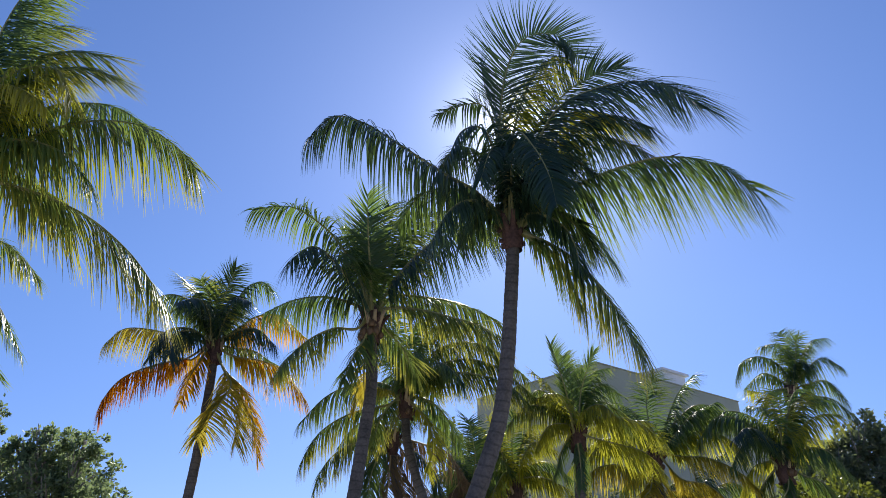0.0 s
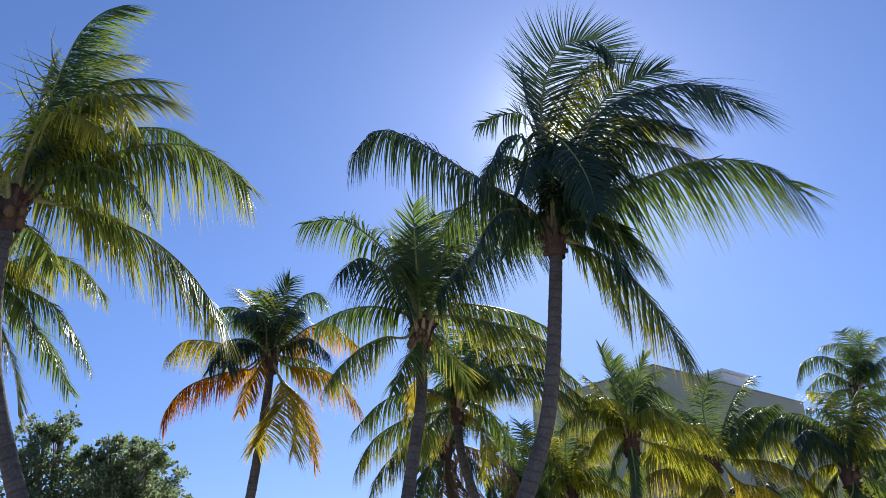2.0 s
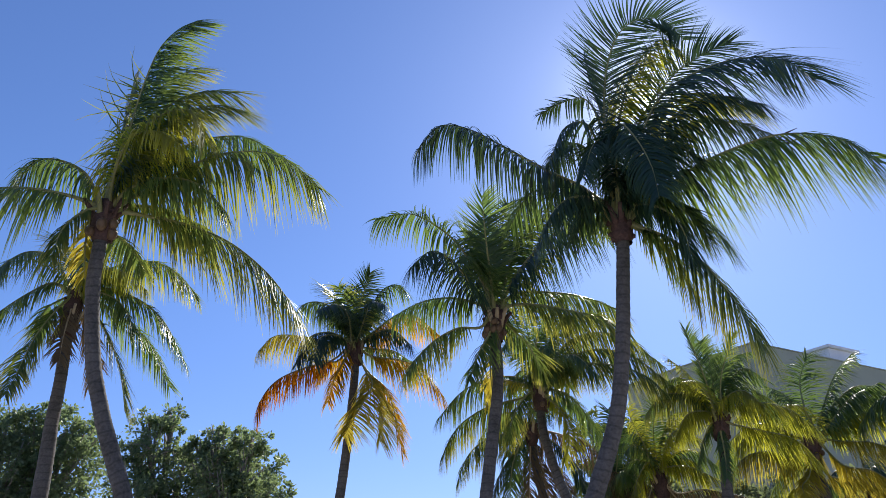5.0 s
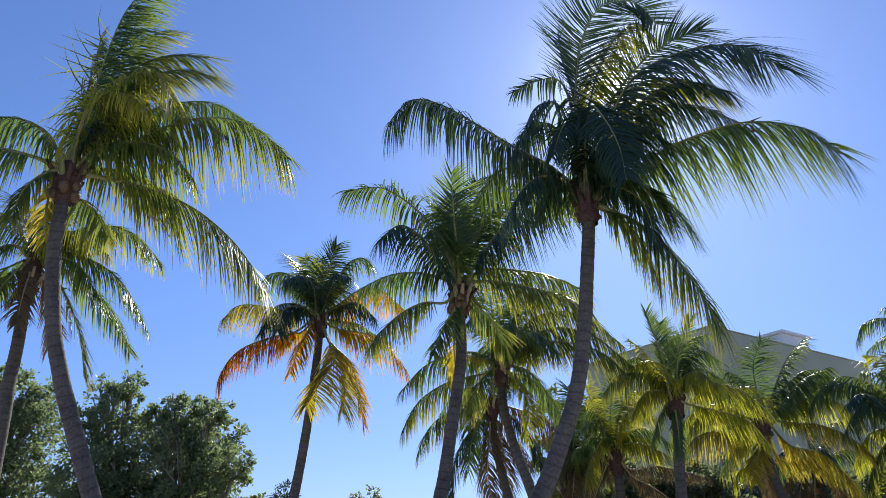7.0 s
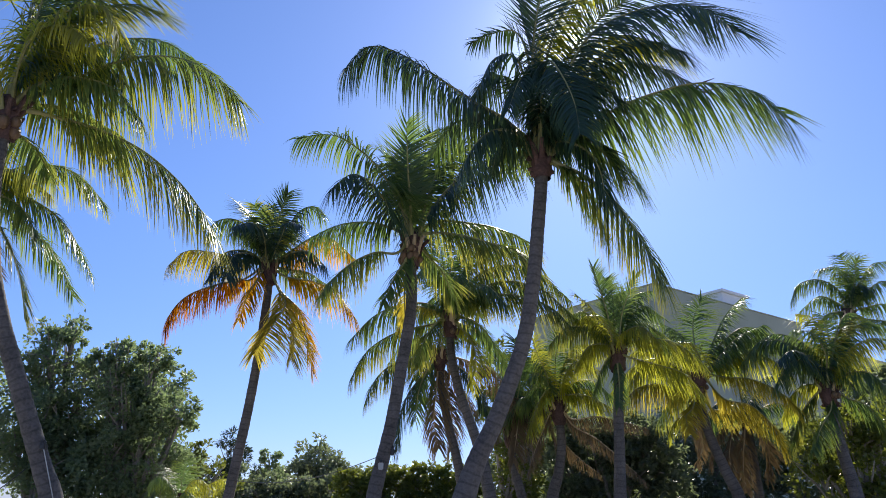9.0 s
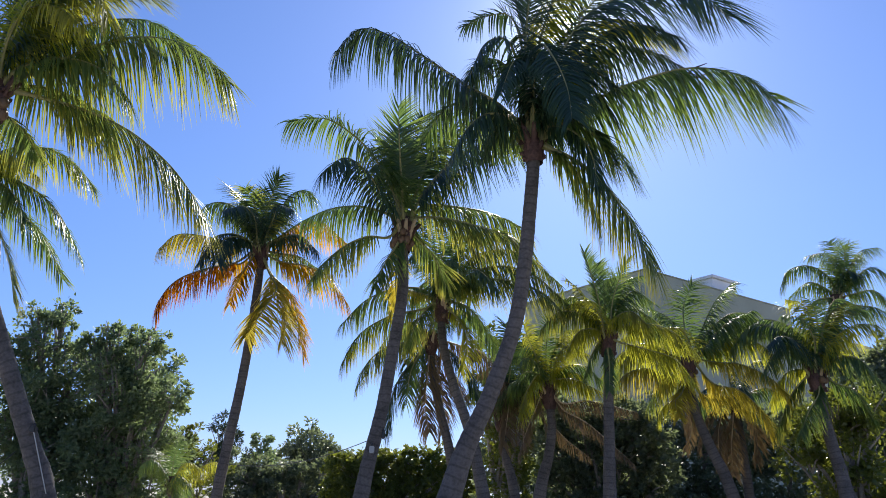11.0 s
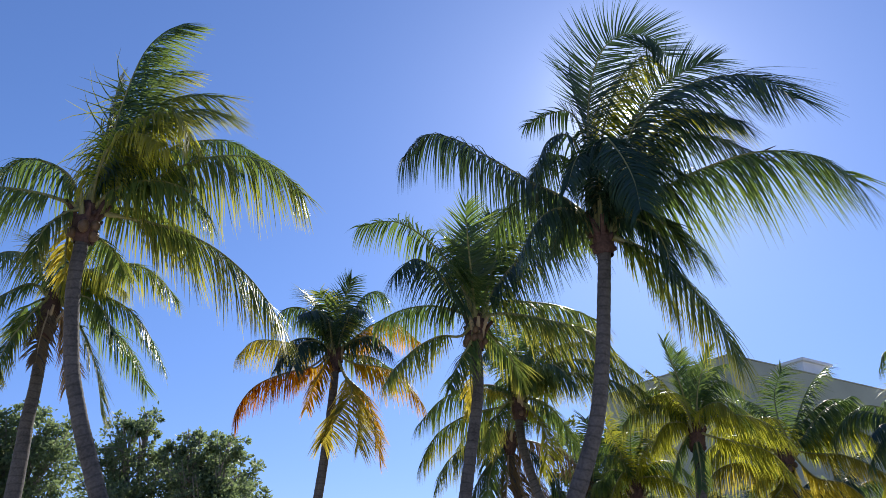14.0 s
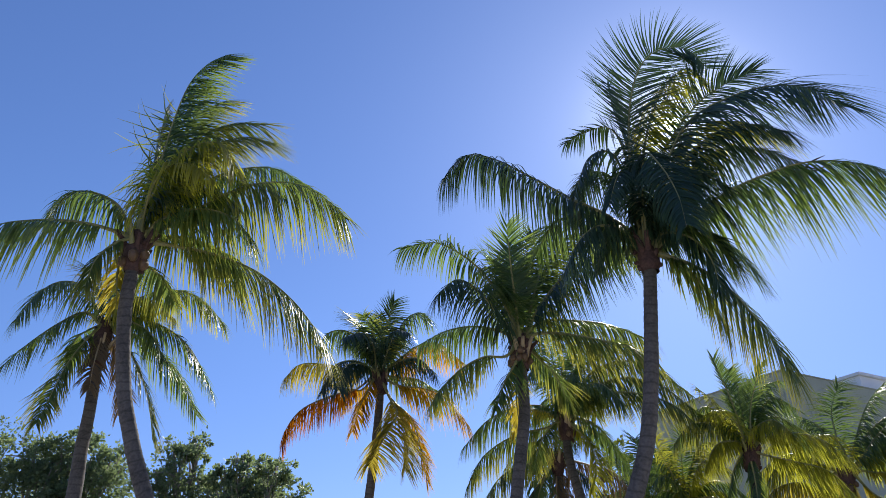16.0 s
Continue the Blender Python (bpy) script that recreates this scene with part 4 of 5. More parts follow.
plume(palm_h, (0.32, 0.05, 0.73), (0.71, 0.10, 1.18), (1.12, 0.14, 0.90), kind="green", hang=0.7, width=0.85)
plume(palm_h, (0.34, -0.15, 0.21), (0.88, -0.33, 0.25), (1.42, -0.51, 0.05), (1.86, -0.68, -0.42), kind="lime", hang=0.8, width=0.85, start=0.2)
plume(palm_h, (0.23, -0.21, -0.18), (0.81, -0.47, -0.40), (1.39, -0.73, -0.66), (1.70, -0.96, -1.18), kind="lime", hang=0.8, width=0.8, start=0.2)
plume(palm_h, (-0.20, -0.07, -0.15), (-0.44, -0.14, -0.56), (-0.61, -0.21, -1.11), kind="green", hang=0.75, width=0.6)
plume(palm_h, (-0.03, -0.16, -0.28), (-0.03, -0.33, -0.85), (-0.08, -0.49, -1.41), kind="green", hang=0.7, width=0.4)
plume(palm_h, (0.15, -0.33, 0.38), (0.50, -0.68, 0.46), (0.80, -1.03, 0.02), kind="lime", hang=0.85, width=0.8)
plume(palm_h, (-0.19, 0.23, 0.36), (-0.51, 0.48, 0.27), (-0.64, 0.70, -0.12), kind="lime", hang=0.85, width=0.75)

palm_i = palm((7.54, 21.70, -0.10), (6.93, 21.85, 2.25), (6.58, 21.94, 3.14), (6.23, 22.03, 4.23), (6.09, 22.06, 5.20), hub=(6.17, 22.04, 5.78), r=0.15, base=0.19, size=1.08, fill=1, tones=("lime", "green", "lime"), nuts=4, label="coconut palm with bright yellow sunlit lower fronds")
plume(palm_i, (-0.14, 0.21, 0.38), (-0.40, 0.44, 1.26), (-0.90, 0.74, 1.69), kind="green", hang=0.7, width=0.9)
plume(palm_i, (0.47, -0.07, 0.64), (1.23, -0.21, 1.30), (1.84, -0.31, 1.18), (2.26, -0.36, 0.60), kind="green", hang=0.8, width=0.9)
plume(palm_i, (-0.33, 0.19, 0.03), (-1.07, 0.48, 0.49), (-1.80, 0.76, 0.29), (-2.45, 1.03, -0.46), kind="lime", hang=0.85, width=0.9)
plume(palm_i, (-0.25, 0.23, -0.46), (-0.73, 0.53, -0.68), (-1.13, 0.80, -1.40), kind="tipped", hang=0.85, width=0.8)
plume(palm_i, (-0.00, 0.21, 0.64), (0.03, 0.41, 1.65), (0.39, 0.52, 2.44), kind="green", hang=0.4, width=0.85)
plume(palm_i, (0.39, 0.00, 0.77), (0.86, -0.01, 1.69), (1.41, -0.05, 2.29), kind="green", hang=0.55, width=0.8)
plume(palm_i, (0.34, -0.26, 0.21), (0.96, -0.58, 0.90), (1.68, -0.94, 1.24), kind="green", hang=0.7, width=0.7)
plume(palm_i, (-0.35, -0.01, 0.33), (-0.81, -0.00, 0.80), (-1.38, 0.04, 0.93), (-1.98, 0.09, 0.50), kind="lime", hang=0.85, width=0.8)
plume(palm_i, (-0.52, 0.10, -0.19), (-1.06, 0.21, 0.19), (-1.67, 0.34, 0.12), (-2.13, 0.43, -0.55), kind="lime", hang=0.85, width=0.85)
plume(palm_i, (-0.58, -0.01, -0.54), (-1.22, -0.00, -0.35), (-1.88, 0.01, -0.53), (-2.35, -0.03, -1.12), kind="yellow", hang=0.85, width=0.75)
plume(palm_i, (-0.29, -0.20, -0.99), (-0.58, -0.40, -1.34), (-0.56, -0.68, -1.84), kind="yellow", hang=0.5, width=0.55)
plume(palm_i, (0.54, -0.55, -0.22), (1.11, -1.11, -0.37), (1.64, -1.65, -0.79), (1.93, -2.14, -1.36), kind="yellow", hang=0.6, width=0.75)
plume(palm_i, (0.50, -0.38, -0.79), (1.11, -0.79, -1.04), (1.53, -1.16, -1.64), (1.65, -1.45, -2.33), kind="yellow", hang=0.8, width=0.75)
plume(palm_i, (0.52, -0.03, 0.14), (1.34, -0.13, 0.59), (2.06, -0.21, 0.36), (2.54, -0.23, -0.13), kind="lime", hang=0.85, width=0.85)
plume(palm_i, (0.61, 0.12, 0.37), (1.61, 0.15, 1.08), (2.52, 0.19, 0.96), kind="green", hang=0.85, width=0.85)
plume(palm_i, (0.14, -0.17, -1.01), (0.76, -0.47, -1.16), (1.41, -0.77, -1.68), kind="yellow", hang=0.8, width=0.5)
plume(palm_i, (-0.26, 0.17, -1.10), (-0.70, 0.38, -1.36), (-0.90, 0.54, -1.83), kind="lime", hang=0.8, width=0.5)
plume(palm_i, (-0.10, 0.16, -1.29), (-0.01, 0.28, -2.08), (-0.20, 0.46, -2.62), kind="brown", hang=0.6, width=0.3)
plume(palm_i, (-0.04, -0.40, 0.26), (-0.33, -0.74, 0.68), (-0.79, -1.04, 0.69), kind="lime", hang=0.7, width=0.8)

palm_j = palm((9.44, 19.83, -0.10), (9.22, 19.92, 2.27), (9.09, 19.97, 3.15), (8.98, 20.02, 4.00), (8.92, 20.04, 4.72), hub=(8.94, 20.03, 5.09), r=0.15, base=0.19, size=1.05, fill=1, tones=("green", "lime", "dark"), nuts=3, label="coconut palm with dense dark green fronds beside shrubs")
plume(palm_j, (-0.12, 0.10, 0.54), (-0.64, 0.37, 1.17), (-1.30, 0.70, 1.40), (-1.86, 0.98, 0.76), kind="green", hang=0.85, width=0.9)
plume(palm_j, (0.16, 0.15, 1.17), (0.04, 0.42, 1.94), (-0.29, 0.77, 2.19), kind="lime", hang=0.7, width=0.85)
plume(palm_j, (0.47, -0.01, 1.14), (1.00, -0.05, 1.68), (1.56, -0.10, 1.67), kind="green", hang=0.75, width=0.9)
plume(palm_j, (-0.21, 0.20, 0.10), (-0.63, 0.48, -0.01), (-1.00, 0.74, -0.74), kind="lime", hang=0.85, width=0.85)
plume(palm_j, (-0.02, -0.17, 0.79), (-0.28, -0.24, 1.35), (-0.77, -0.22, 1.50), kind="green", hang=0.75, width=0.85)
plume(palm_j, (0.29, 0.02, 0.99), (0.56, 0.06, 1.59), (1.00, 0.02, 1.93), kind="lime", hang=0.55, width=0.85)
plume(palm_j, (0.37, -0.26, 0.75), (0.87, -0.57, 1.14), (1.33, -0.87, 1.10), kind="lime", hang=0.8, width=0.9)
plume(palm_j, (-0.31, -0.09, 0.47), (-0.86, -0.08, 0.64), (-1.44, -0.06, -0.11), kind="green", hang=0.85, width=0.9)
plume(palm_j, (0.37, -0.37, 0.28), (0.78, -0.76, 0.22), (1.07, -1.09, -0.44), kind="green", hang=0.9, width=0.9)
plume(palm_j, (-0.23, 0.02, -0.11), (-0.69, 0.14, -0.66), (-1.09, 0.23, -1.60), kind="tipped", hang=0.8, width=0.7)
plume(palm_j, (0.40, -0.09, -0.30), (0.87, -0.22, -0.56), (1.17, -0.27, -1.30), kind="green", hang=0.85, width=0.85)
plume(palm_j, (-0.01, 0.14, 0.70), (-0.44, 0.45, 1.35), (-1.01, 0.82, 1.59), (-1.35, 1.10, 1.19), kind="green", hang=0.85, width=0.85)
plume(palm_j, (0.26, 0.15, 1.01), (0.32, 0.37, 1.69), (0.30, 0.63, 2.16), kind="green", hang=0.5, width=0.8)
plume(palm_j, (-0.06, -0.19, -0.54), (-0.44, -0.25, -1.13), (-0.72, -0.35, -1.70), kind="green", hang=0.8, width=0.75)
plume(palm_j, (0.42, 0.15, 1.33), (0.90, 0.28, 2.08), (1.50, 0.36, 1.86), kind="green", hang=0.8, width=0.8)

palm_k = palm((12.10, 28.52, -0.10), (12.97, 28.10, 7.23), (13.23, 27.98, 8.78), hub=(13.31, 27.94, 9.27), r=0.17, base=0.22, size=1.0, fill=1, nuts=0, label="tall distant coconut palm against the sky")
plume(palm_k, (-0.20, 0.03, 0.86), (-0.81, 0.26, 1.37), (-1.50, 0.51, 1.22), (-1.81, 0.60, 0.55), kind="green", hang=0.8, width=0.9)
plume(palm_k, (-0.13, 0.24, 0.36), (-0.69, 0.68, 0.82), (-1.32, 1.15, 0.32), kind="green", hang=0.85, width=0.9)
plume(palm_k, (0.02, -0.15, 1.03), (-0.35, -0.13, 1.71), (-0.94, -0.02, 1.68), kind="green", hang=0.6, width=0.9)
plume(palm_k, (0.31, 0.08, 1.21), (0.37, 0.27, 1.96), (0.24, 0.55, 2.48), kind="green", hang=0.4, width=0.85)
plume(palm_k, (0.24, -0.33, 1.09), (0.27, -0.56, 1.68), (0.36, -0.82, 1.93), kind="green", hang=0.3, width=0.8)
plume(palm_k, (0.49, -0.11, 1.04), (0.97, -0.22, 1.80), (1.57, -0.38, 1.93), kind="green", hang=0.7, width=0.9)
plume(palm_k, (0.50, -0.41, 0.62), (1.02, -0.82, 0.98), (1.47, -1.21, 0.50), kind="green", hang=0.8, width=0.9)
plume(palm_k, (0.59, -0.12, 0.15), (1.30, -0.29, 0.22), (1.81, -0.38, -0.65), kind="green", hang=0.85, width=0.9)
plume(palm_k, (-0.27, -0.10, -0.00), (-0.84, -0.06, -0.13), (-1.37, -0.04, -0.72), kind="green", hang=0.85, width=0.8)
plume(palm_k, (0.49, -0.33, -0.34), (1.08, -0.71, -0.57), (1.65, -1.07, -1.34), kind="green", hang=0.85, width=0.9)

palm_l = palm((1.28, 19.78, -0.10), (1.66, 19.75, 2.04), (1.83, 19.74, 2.66), (1.93, 19.74, 3.37), (1.89, 19.74, 4.02), hub=(1.83, 19.74, 4.50), r=0.13, base=0.16, size=0.85, fill=1, tones=("lime", "green"), nuts=0, label="short coconut palm with brown dead fronds under the crown")
plume(palm_l, (-0.13, 0.14, 0.81), (-0.43, 0.30, 1.14), (-0.89, 0.46, 0.93), kind="green", hang=0.8, width=0.9)
plume(palm_l, (0.17, 0.16, 0.89), (0.50, 0.30, 1.55), (0.91, 0.44, 1.67), kind="lime", hang=0.6, width=0.9)
plume(palm_l, (0.38, 0.08, 0.50), (0.99, 0.14, 0.60), (1.50, 0.20, 0.17), kind="green", hang=0.85, width=0.9)
plume(palm_l, (-0.02, 0.17, 0.89), (0.04, 0.33, 1.44), (0.17, 0.49, 2.02), kind="green", hang=0.4, width=0.85)
plume(palm_l, (-0.28, -0.08, 0.74), (-0.52, -0.17, 1.28), (-0.64, -0.26, 1.68), kind="lime", hang=0.5, width=0.85)
plume(palm_l, (0.25, -0.15, 0.73), (0.54, -0.30, 1.04), (1.05, -0.47, 0.79), kind="lime", hang=0.75, width=0.85)
plume(palm_l, (-0.23, -0.15, 0.30), (-0.54, -0.30, -0.17), (-0.73, -0.45, -0.88), kind="lime", hang=0.75, width=0.85)
plume(palm_l, (0.38, 0.11, 0.33), (0.84, 0.21, 0.38), (1.19, 0.32, -0.16), kind="lime", hang=0.85, width=0.85)
plume(palm_l, (0.37, -0.16, -0.45), (1.08, -0.34, -0.40), (2.21, -0.54, -0.68), kind="brown", hang=0.85, width=0.35)
plume(palm_l, (0.36, -0.26, -0.60), (1.03, -0.53, -1.04), (2.04, -0.83, -1.98), kind="brown", hang=0.8, width=0.35)
plume(palm_l, (0.20, -0.21, 0.15), (0.69, -0.45, 0.13), (1.33, -0.69, -0.21), kind="lime", hang=0.85, width=0.75)
plume(palm_l, (-0.36, -0.08, -0.72), (-0.60, -0.16, -1.30), (-0.78, -0.25, -1.87), kind="brown", hang=0.8, width=0.35)
plume(palm_l, (0.09, 0.09, -0.83), (0.38, 0.18, -1.25), (1.09, 0.23, -1.79), kind="brown", hang=0.8, width=0.35)
plume(palm_l, (-0.29, 0.19, 0.36), (-0.66, 0.38, 0.38), (-0.89, 0.56, -0.13), kind="green", hang=0.85, width=0.8)

palm_m = palm((1.33, 21.30, -0.10), (0.94, 21.30, 2.05), (0.74, 21.30, 2.79), (0.62, 21.30, 3.55), hub=(0.59, 21.30, 3.86), r=0.12, base=0.15, size=0.85, fill=3, tones=("green", "brown", "dark"), nuts=0, label="short coconut palm with dull brown hanging fronds in shade")
plume(palm_m, (0.05, -0.17, 1.01), (-0.32, -0.33, 0.63), (-0.53, -0.50, -0.37), kind="brown", hang=0.7, width=0.8)
plume(palm_m, (0.49, 0.13, 1.07), (0.76, 0.26, 1.84), (1.01, 0.40, 2.42), kind="dark", hang=0.5, width=0.9)
plume(palm_m, (0.10, 0.13, 1.22), (-0.23, 0.27, 1.90), (-0.58, 0.40, 2.40), kind="dark", hang=0.5, width=0.9)
plume(palm_m, (0.61, -0.14, 0.84), (1.01, -0.27, 0.54), (1.24, -0.40, -0.31), kind="brown", hang=0.7, width=0.8)
plume(palm_m, (0.25, -0.20, 0.54), (0.19, -0.40, -0.11), (0.09, -0.60, -0.88), kind="brown", hang=0.6, width=0.7)
plume(palm_m, (0.45, 0.10, 0.50), (0.64, 0.20, -0.12), (0.67, 0.30, -0.88), kind="brown", hang=0.6, width=0.7)
plume(palm_m, (0.05, 0.07, 1.13), (-0.49, 0.13, 1.29), (-0.93, 0.20, 0.81), kind="green", hang=0.8, width=0.9)
plume(palm_m, (0.59, 0.16, 1.21), (1.16, 0.33, 1.57), (1.69, 0.49, 1.31), kind="dark", hang=0.8, width=0.9)
plume(palm_m, (0.29, -0.13, 1.35), (0.26, -0.27, 1.97), (0.13, -0.40, 2.61), kind="dark", hang=0.4, width=0.9)
plume(palm_m, (0.53, -0.24, 1.01), (0.99, -0.47, 1.06), (1.36, -0.70, 0.49), kind="green", hang=0.85, width=0.9)

palm_p = palm((8.25, 24.00, -0.10), (8.13, 24.00, 2.38), (8.04, 24.00, 3.90), (7.98, 24.00, 4.45), hub=(7.95, 24.00, 4.70), r=0.13, base=0.16, size=0.95, fill=3, tones=("dark", "green"), nuts=0, label="coconut palm in shade with a skirt of dead hanging fronds")
plume(palm_p, (-0.39, -0.06, -0.31), (-0.62, -0.16, -1.00), (-0.67, -0.32, -1.84), kind="brown", hang=0.5, width=0.6)
plume(palm_p, (-0.13, -0.17, -0.48), (-0.30, -0.33, -1.34), (-0.37, -0.51, -2.19), kind="brown", hang=0.5, width=0.6)
plume(palm_p, (0.39, -0.01, -0.37), (0.59, 0.03, -0.95), (0.57, 0.14, -1.78), kind="brown", hang=0.5, width=0.6)
plume(palm_p, (-0.38, 0.18, -0.02), (-0.80, 0.38, -0.44), (-1.10, 0.54, -1.39), kind="brown", hang=0.6, width=0.6)
plume(palm_p, (0.42, -0.27, -0.14), (0.87, -0.54, -0.50), (1.02, -0.73, -1.41), kind="green", hang=0.8, width=0.8)
plume(palm_p, (-0.34, -0.11, 0.30), (-0.86, -0.16, 0.45), (-1.43, -0.19, -0.17), kind="dark", hang=0.8, width=0.8)
plume(palm_p, (0.47, -0.00, 0.33), (1.07, -0.05, 0.51), (1.66, -0.09, -0.09), kind="green", hang=0.8, width=0.8)
plume(palm_p, (0.35, 0.03, 0.77), (0.68, 0.07, 1.32), (1.14, 0.07, 1.51), kind="dark", hang=0.6, width=0.8)
plume(palm_p, (-0.11, -0.07, 0.75), (-0.25, -0.13, 1.27), (-0.58, -0.14, 1.53), kind="dark", hang=0.6, width=0.8)

palm_o = palm((-7.58, 19.27, -0.10), (-7.74, 19.20, 1.13), (-7.82, 19.17, 1.53), hub=(-7.83, 19.16, 1.60), r=0.07, base=0.12, size=0.5, fill=3, tones=("green", "lime"), nuts=0, label="young palm with spreading pale green fronds among shrubs")
frond(palm_o, (-0.38, -0.34, 0.67), (-0.62, -0.59, 0.33), "green", hang=0.7)
frond(palm_o, (-0.08, 0.15, 0.77), (-0.01, 0.32, 1.18), "green", hang=0.4)
frond(palm_o, (0.35, -0.09, 0.63), (0.79, -0.10, 0.39), "lime", hang=0.8)
frond(palm_o, (-0.44, 0.17, 0.62), (-0.73, 0.34, 0.98), "green", hang=0.5)
frond(palm_o, (0.23, -0.26, 0.34), (0.63, -0.38, 0.01), "green", hang=0.9)
frond(palm_o, (0.68, 0.59, 0.67), (0.85, 0.91, 0.54), "lime", hang=0.8)
broadleaf((-14.6, 23.2, 6.1, 1.0), (-13.7, 23.7, 5.4, 0.9), (-14.9, 23.0, 4.7, 1.3), (-13.8, 23.6, 4.3, 1.3), (-14.3, 23.4, 2.8, 1.5), (-13.2, 24.0, 2.5, 1.3), (-15.2, 22.8, 3.2, 1.3), (-14.9, 23.4, 6.9, 0.55), (-14.3, 23.6, 7.1, 0.50), (-15.2, 23.2, 6.0, 0.50), leaf=0.14, n=8500, tone="olive", label="leafy green broadleaf tree with dense crown and thin limbs")
broadleaf((-12.3, 23.3, 5.5, 0.85), (-11.5, 23.8, 5.4, 0.85), (-11.9, 23.6, 4.3, 1.5), (-11.0, 24.0, 4.4, 1.0), (-12.0, 23.5, 2.5, 1.4), (-10.6, 24.2, 2.6, 1.1), (-12.4, 23.4, 6.4, 0.60), (-11.3, 23.8, 6.3, 0.50), (-12.9, 23.2, 6.0, 0.45), (-10.2, 24.0, 4.4, 0.55), leaf=0.14, n=9000, tone="olive", label="leafy broadleaf tree with sunlit yellow green crown edge")
broadleaf((-19.6, 21.9, 6.5, 1.0), (-18.7, 22.7, 6.8, 0.9), (-17.7, 23.5, 6.4, 0.8), (-20.8, 20.8, 6.3, 1.1), (-19.3, 22.1, 5.1, 1.5), (-18.1, 23.2, 5.3, 1.6), leaf=0.14, n=8000, tone="olive", label="leafy green broadleaf tree behind the palms")
broadleaf((-13.3, 27.3, 6.8, 0.8), (-13.6, 27.2, 6.0, 1.1), (-12.6, 27.7, 5.8, 0.8), leaf=0.17, n=3500, tone="olive", label="small leafy broadleaf tree at the edge of the grove")
broadleaf((-11.3, 28.3, 3.3, 0.6), (-10.8, 28.5, 2.4, 0.9), (-11.5, 28.2, 2.4, 0.7), leaf=0.15, n=3500, tone="grove", label="round green shrub beside the broadleaf trees")
broadleaf((-19.6, 54.0, 5.9, 1.1), (-19.0, 54.2, 5.5, 0.8), (-19.6, 54.0, 3.9, 1.4), (-18.6, 54.3, 3.5, 1.2), leaf=0.3, n=2500, tone="pine", label="slender distant tree with feathery dark foliage")
broadleaf((-18.0, 58.8, 4.9, 1.0), (-18.3, 58.7, 3.7, 1.2), (-17.3, 59.0, 3.4, 1.1), leaf=0.3, n=2000, tone="olive", label="distant pale green tree with loose foliage")
broadleaf((-17.4, 72.4, 5.7, 2.1), (-19.3, 71.9, 4.8, 1.3), (-15.2, 72.9, 4.6, 1.5), (-16.9, 72.5, 3.4, 2.1), (-18.6, 72.1, 2.8, 1.6), (-14.5, 73.1, 3.0, 1.6), leaf=0.36, n=8100, tone="dark", label="distant dark round tree with dense foliage")
broadleaf((-17.4, 51.6, 2.7, 1.1), (-15.9, 52.1, 2.6, 1.1), (-14.5, 52.5, 2.8, 1.1), (-13.0, 52.9, 2.9, 1.0), (-11.5, 53.3, 3.1, 1.0), (-9.6, 53.7, 3.0, 0.9), leaf=0.25, n=5400, tone="dark", label="low dark hedge shrub mass behind the palms")
broadleaf((-9.0, 46.6, 3.1, 0.9), (-7.7, 46.9, 3.3, 0.9), (-6.3, 47.1, 3.5, 0.9), (-4.9, 47.3, 3.6, 0.9), (-3.2, 47.5, 3.5, 1.0), (-1.5, 47.6, 3.5, 1.0), leaf=0.22, n=8100, tone="grove", label="low yellow green hedge shrub mass behind the palms")
broadleaf((0.7, 32.6, 4.0, 1.1), (1.7, 32.6, 3.8, 1.3), (0.9, 32.6, 2.6, 1.3), leaf=0.2, n=6300, tone="dark", label="dark shaded sea grape shrub behind the palms")
broadleaf((3.0, 32.5, 3.6, 1.4), (4.4, 32.4, 4.3, 1.3), (3.6, 32.4, 2.7, 1.4), leaf=0.2, n=6300, tone="dark", label="dark shaded sea grape shrub behind the palms")
broadleaf((5.9, 32.1, 4.0, 1.3), (7.3, 31.9, 4.1, 1.4), (6.3, 32.1, 2.8, 1.4), leaf=0.2, n=6300, tone="dark", label="dark shaded sea grape shrub behind the palms")
broadleaf((8.8, 31.5, 4.4, 1.4), (10.0, 31.2, 4.6, 1.5), (9.3, 31.4, 2.8, 1.5), leaf=0.2, n=7200, tone="dark", label="dark shaded sea grape shrub behind the palms")
broadleaf((11.4, 30.7, 4.6, 1.4), (12.4, 30.4, 4.6, 1.3), (11.6, 30.7, 2.9, 1.4), leaf=0.2, n=7200, tone="dark", label="dark shaded sea grape shrub behind the palms")
broadleaf((9.8, 21.2, 4.0, 0.9), (10.5, 20.9, 4.1, 0.9), (10.0, 21.1, 2.8, 1.0), (8.9, 21.6, 3.1, 0.7), leaf=0.16, n=5000, tone="grove", label="yellow green shrub with scattered sunlit leaves")
broadleaf((14.4, 26.3, 6.7, 1.0), (13.5, 26.8, 6.1, 0.9), (15.1, 25.9, 6.6, 1.1), (14.1, 26.5, 5.4, 1.1), leaf=0.18, n=7200, tone="dark", label="dark leafy tree at the grove edge")
broadleaf((0.2, 24.6, 6.4, 0.6), (0.8, 24.6, 5.6, 0.8), (1.4, 24.6, 6.4, 0.6), (0.4, 24.6, 4.7, 0.8), (1.3, 24.6, 4.7, 0.8), leaf=0.15, n=4500, tone="grove", label="glossy leaved shrub tree standing among the palms")
broadleaf((2.5, 26.5, 4.4, 0.9), (3.5, 26.4, 4.0, 0.8), (4.6, 26.3, 4.4, 0.8), (5.5, 26.1, 4.2, 0.9), leaf=0.18, n=6300, tone="dark", label="dark shaded shrub behind the short palms")


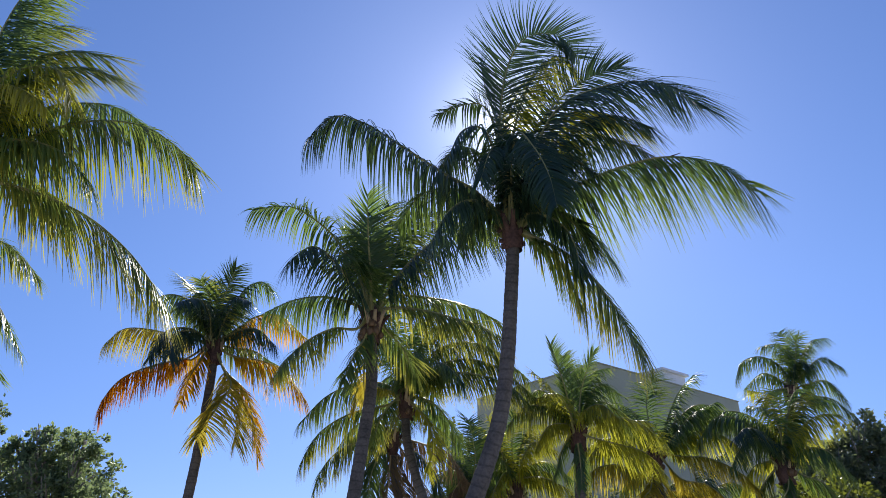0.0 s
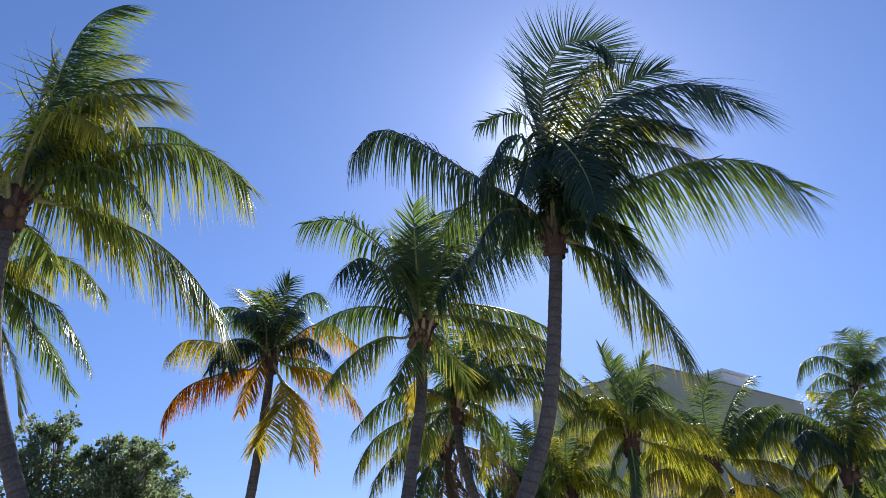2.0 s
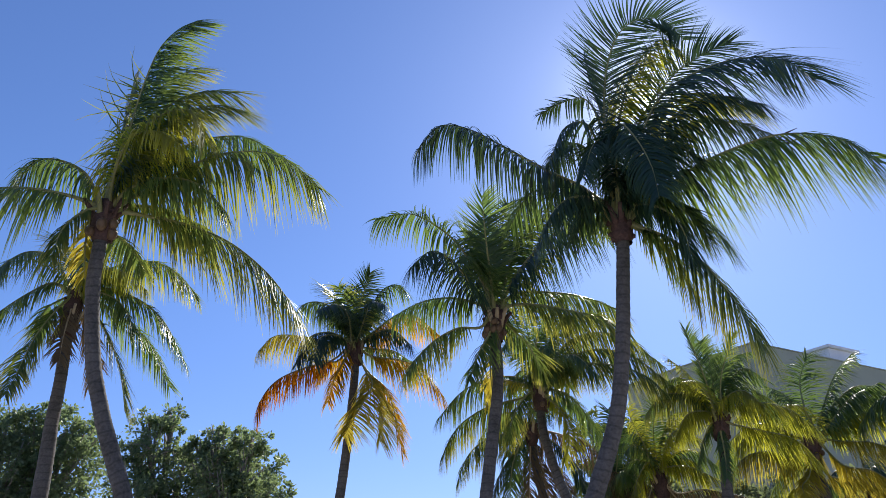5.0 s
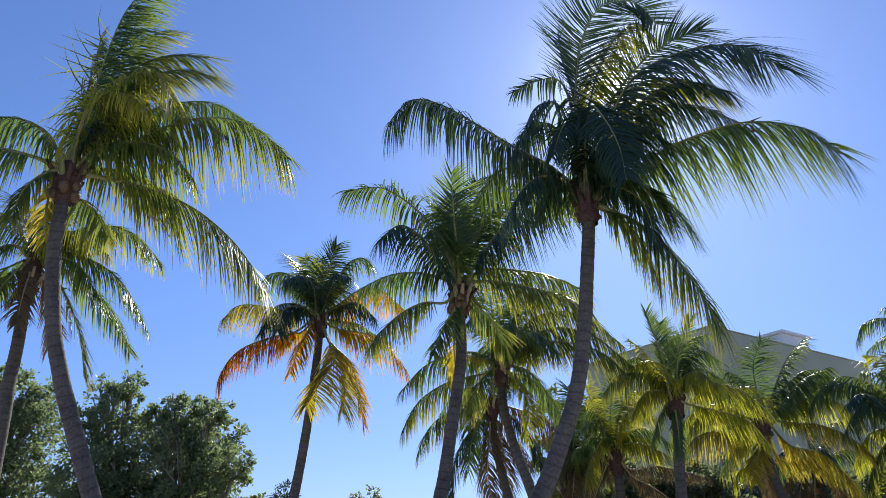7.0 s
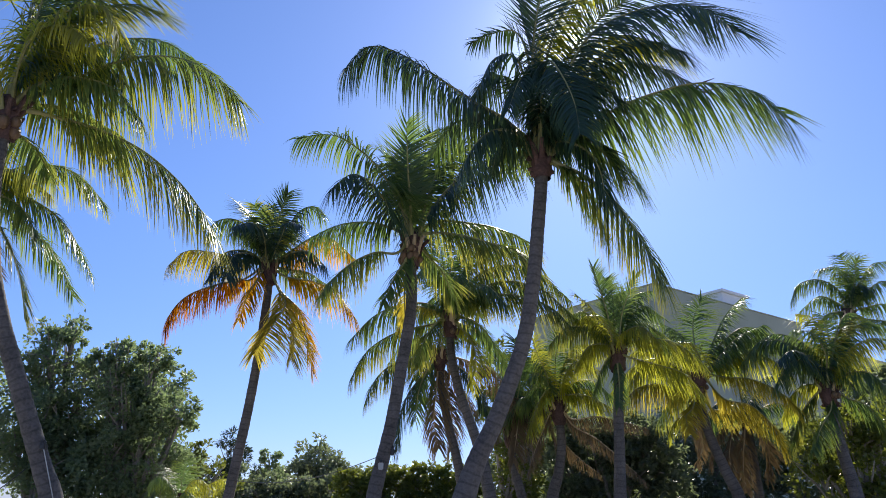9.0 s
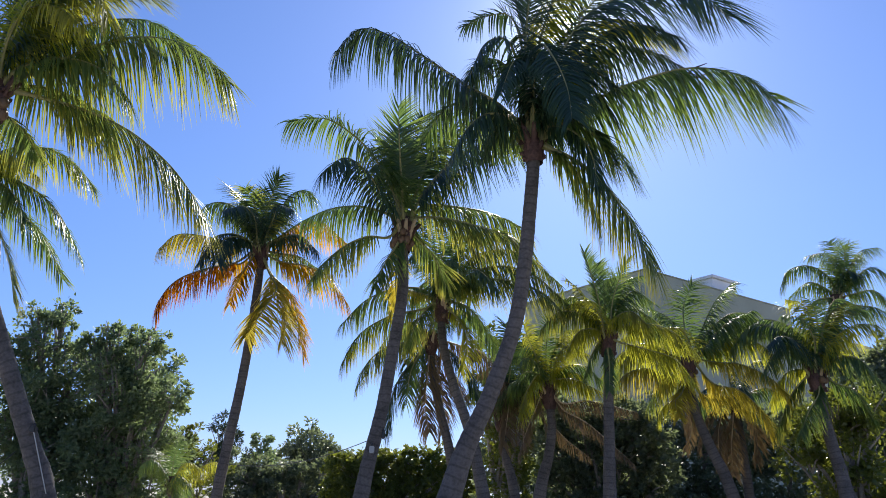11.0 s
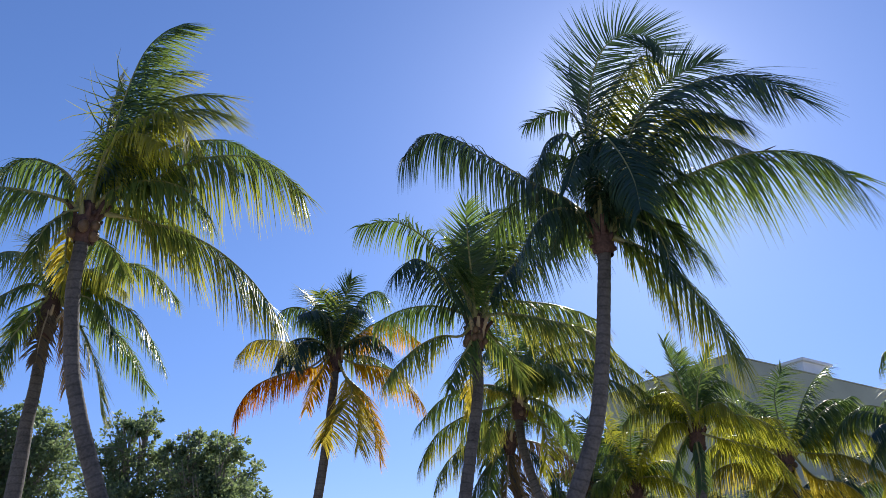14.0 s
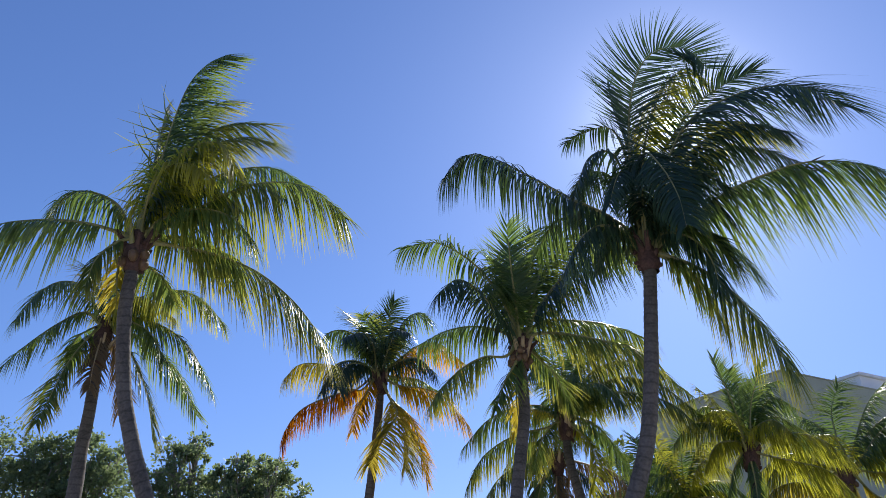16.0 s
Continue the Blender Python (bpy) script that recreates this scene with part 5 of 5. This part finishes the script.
def torn_leaflets(thing, where):
    """A knot of broken dark leaflets caught on a frond."""
    rng = random.Random(5)
    foot = Vector(thing.location)
    sheet = Sheet()
    for k in range(9):
        a = Vector(where) - foot + Vector((rng.uniform(-0.22, 0.22), rng.uniform(-0.05, 0.05), rng.uniform(-0.04, 0.06)))
        b = a + Vector((rng.uniform(0.1, 0.34), rng.uniform(-0.06, 0.06), rng.uniform(-0.16, 0.24)))
        tube(sheet, [a, a.lerp(b, 0.5) + Vector((0, 0, 0.03)), b], [0.012, 0.014, 0.004], 5, 0.5)
    part("torn_leaflets", sheet.mesh("torn_leaflets", FIBRE), thing, "knot of broken dark leaflets")


torn_leaflets(palm_a, (3.19, 9.38, 7.56))


# ---- small fixtures on the trunks ----
def cable(name, a, b, sag, r, mat, label):
    a, b = Vector(a), Vector(b)
    pts = [a.lerp(b, k / 16) - Vector((0, 0, sag * 4 * (k / 16) * (1 - k / 16))) for k in range(17)]
    sheet = Sheet()
    tube(sheet, [p - a for p in pts], [r] * 17, 6)
    ob = new(name, sheet.mesh(name, mat))
    ob.location = a
    tagged(ob, label=label, category="cable")


def small_box(name, where, size, mat, label, category):
    thing = tagged(new(name), label=label, category=category)
    thing.location = where
    part("case", box_mesh("case", size, mat, 0.012), thing)
    ring = Sheet()
    tube(ring, [Vector((0, 0, size[2])), Vector((0, 0, size[2] + 0.02)), Vector((0, 0, size[2] + 0.05))], [0.02, 0.025, 0.015], 8)
    part("gland", ring.mesh("gland", BLACK), thing)


cable("cable", (-1.45, 12.88, 2.62), (-5.76, 17.07, 2.19), 0.25, 0.007, BLACK, "thin dark cable strung between two palm trunks")
cable("conduit", (-5.55, 9.25, 2.22), (-5.33, 9.43, 1.46), 0.0, 0.008, PALE, "pale conduit running down a palm trunk")
cable("cable", (-5.77, 9.29, 1.97), (-6.94, 8.99, 1.24), 0.15, 0.007, BLACK, "thin dark cable leading away from a palm trunk")
small_box("sign_tag", (-1.63, 12.70, 2.27), (0.09, 0.02, 0.12), PALE, "pale plastic tag fixed to a palm trunk", "tag")
small_box("junction_box", (-1.46, 12.82, 2.52), (0.06, 0.06, 0.12), BLACK, "black junction box on a palm trunk", "junction box")
small_box("spotlight", (-5.57, 9.27, 2.22), (0.08, 0.09, 0.07), BLACK, "small black spotlight fixed to a palm trunk", "spotlight")
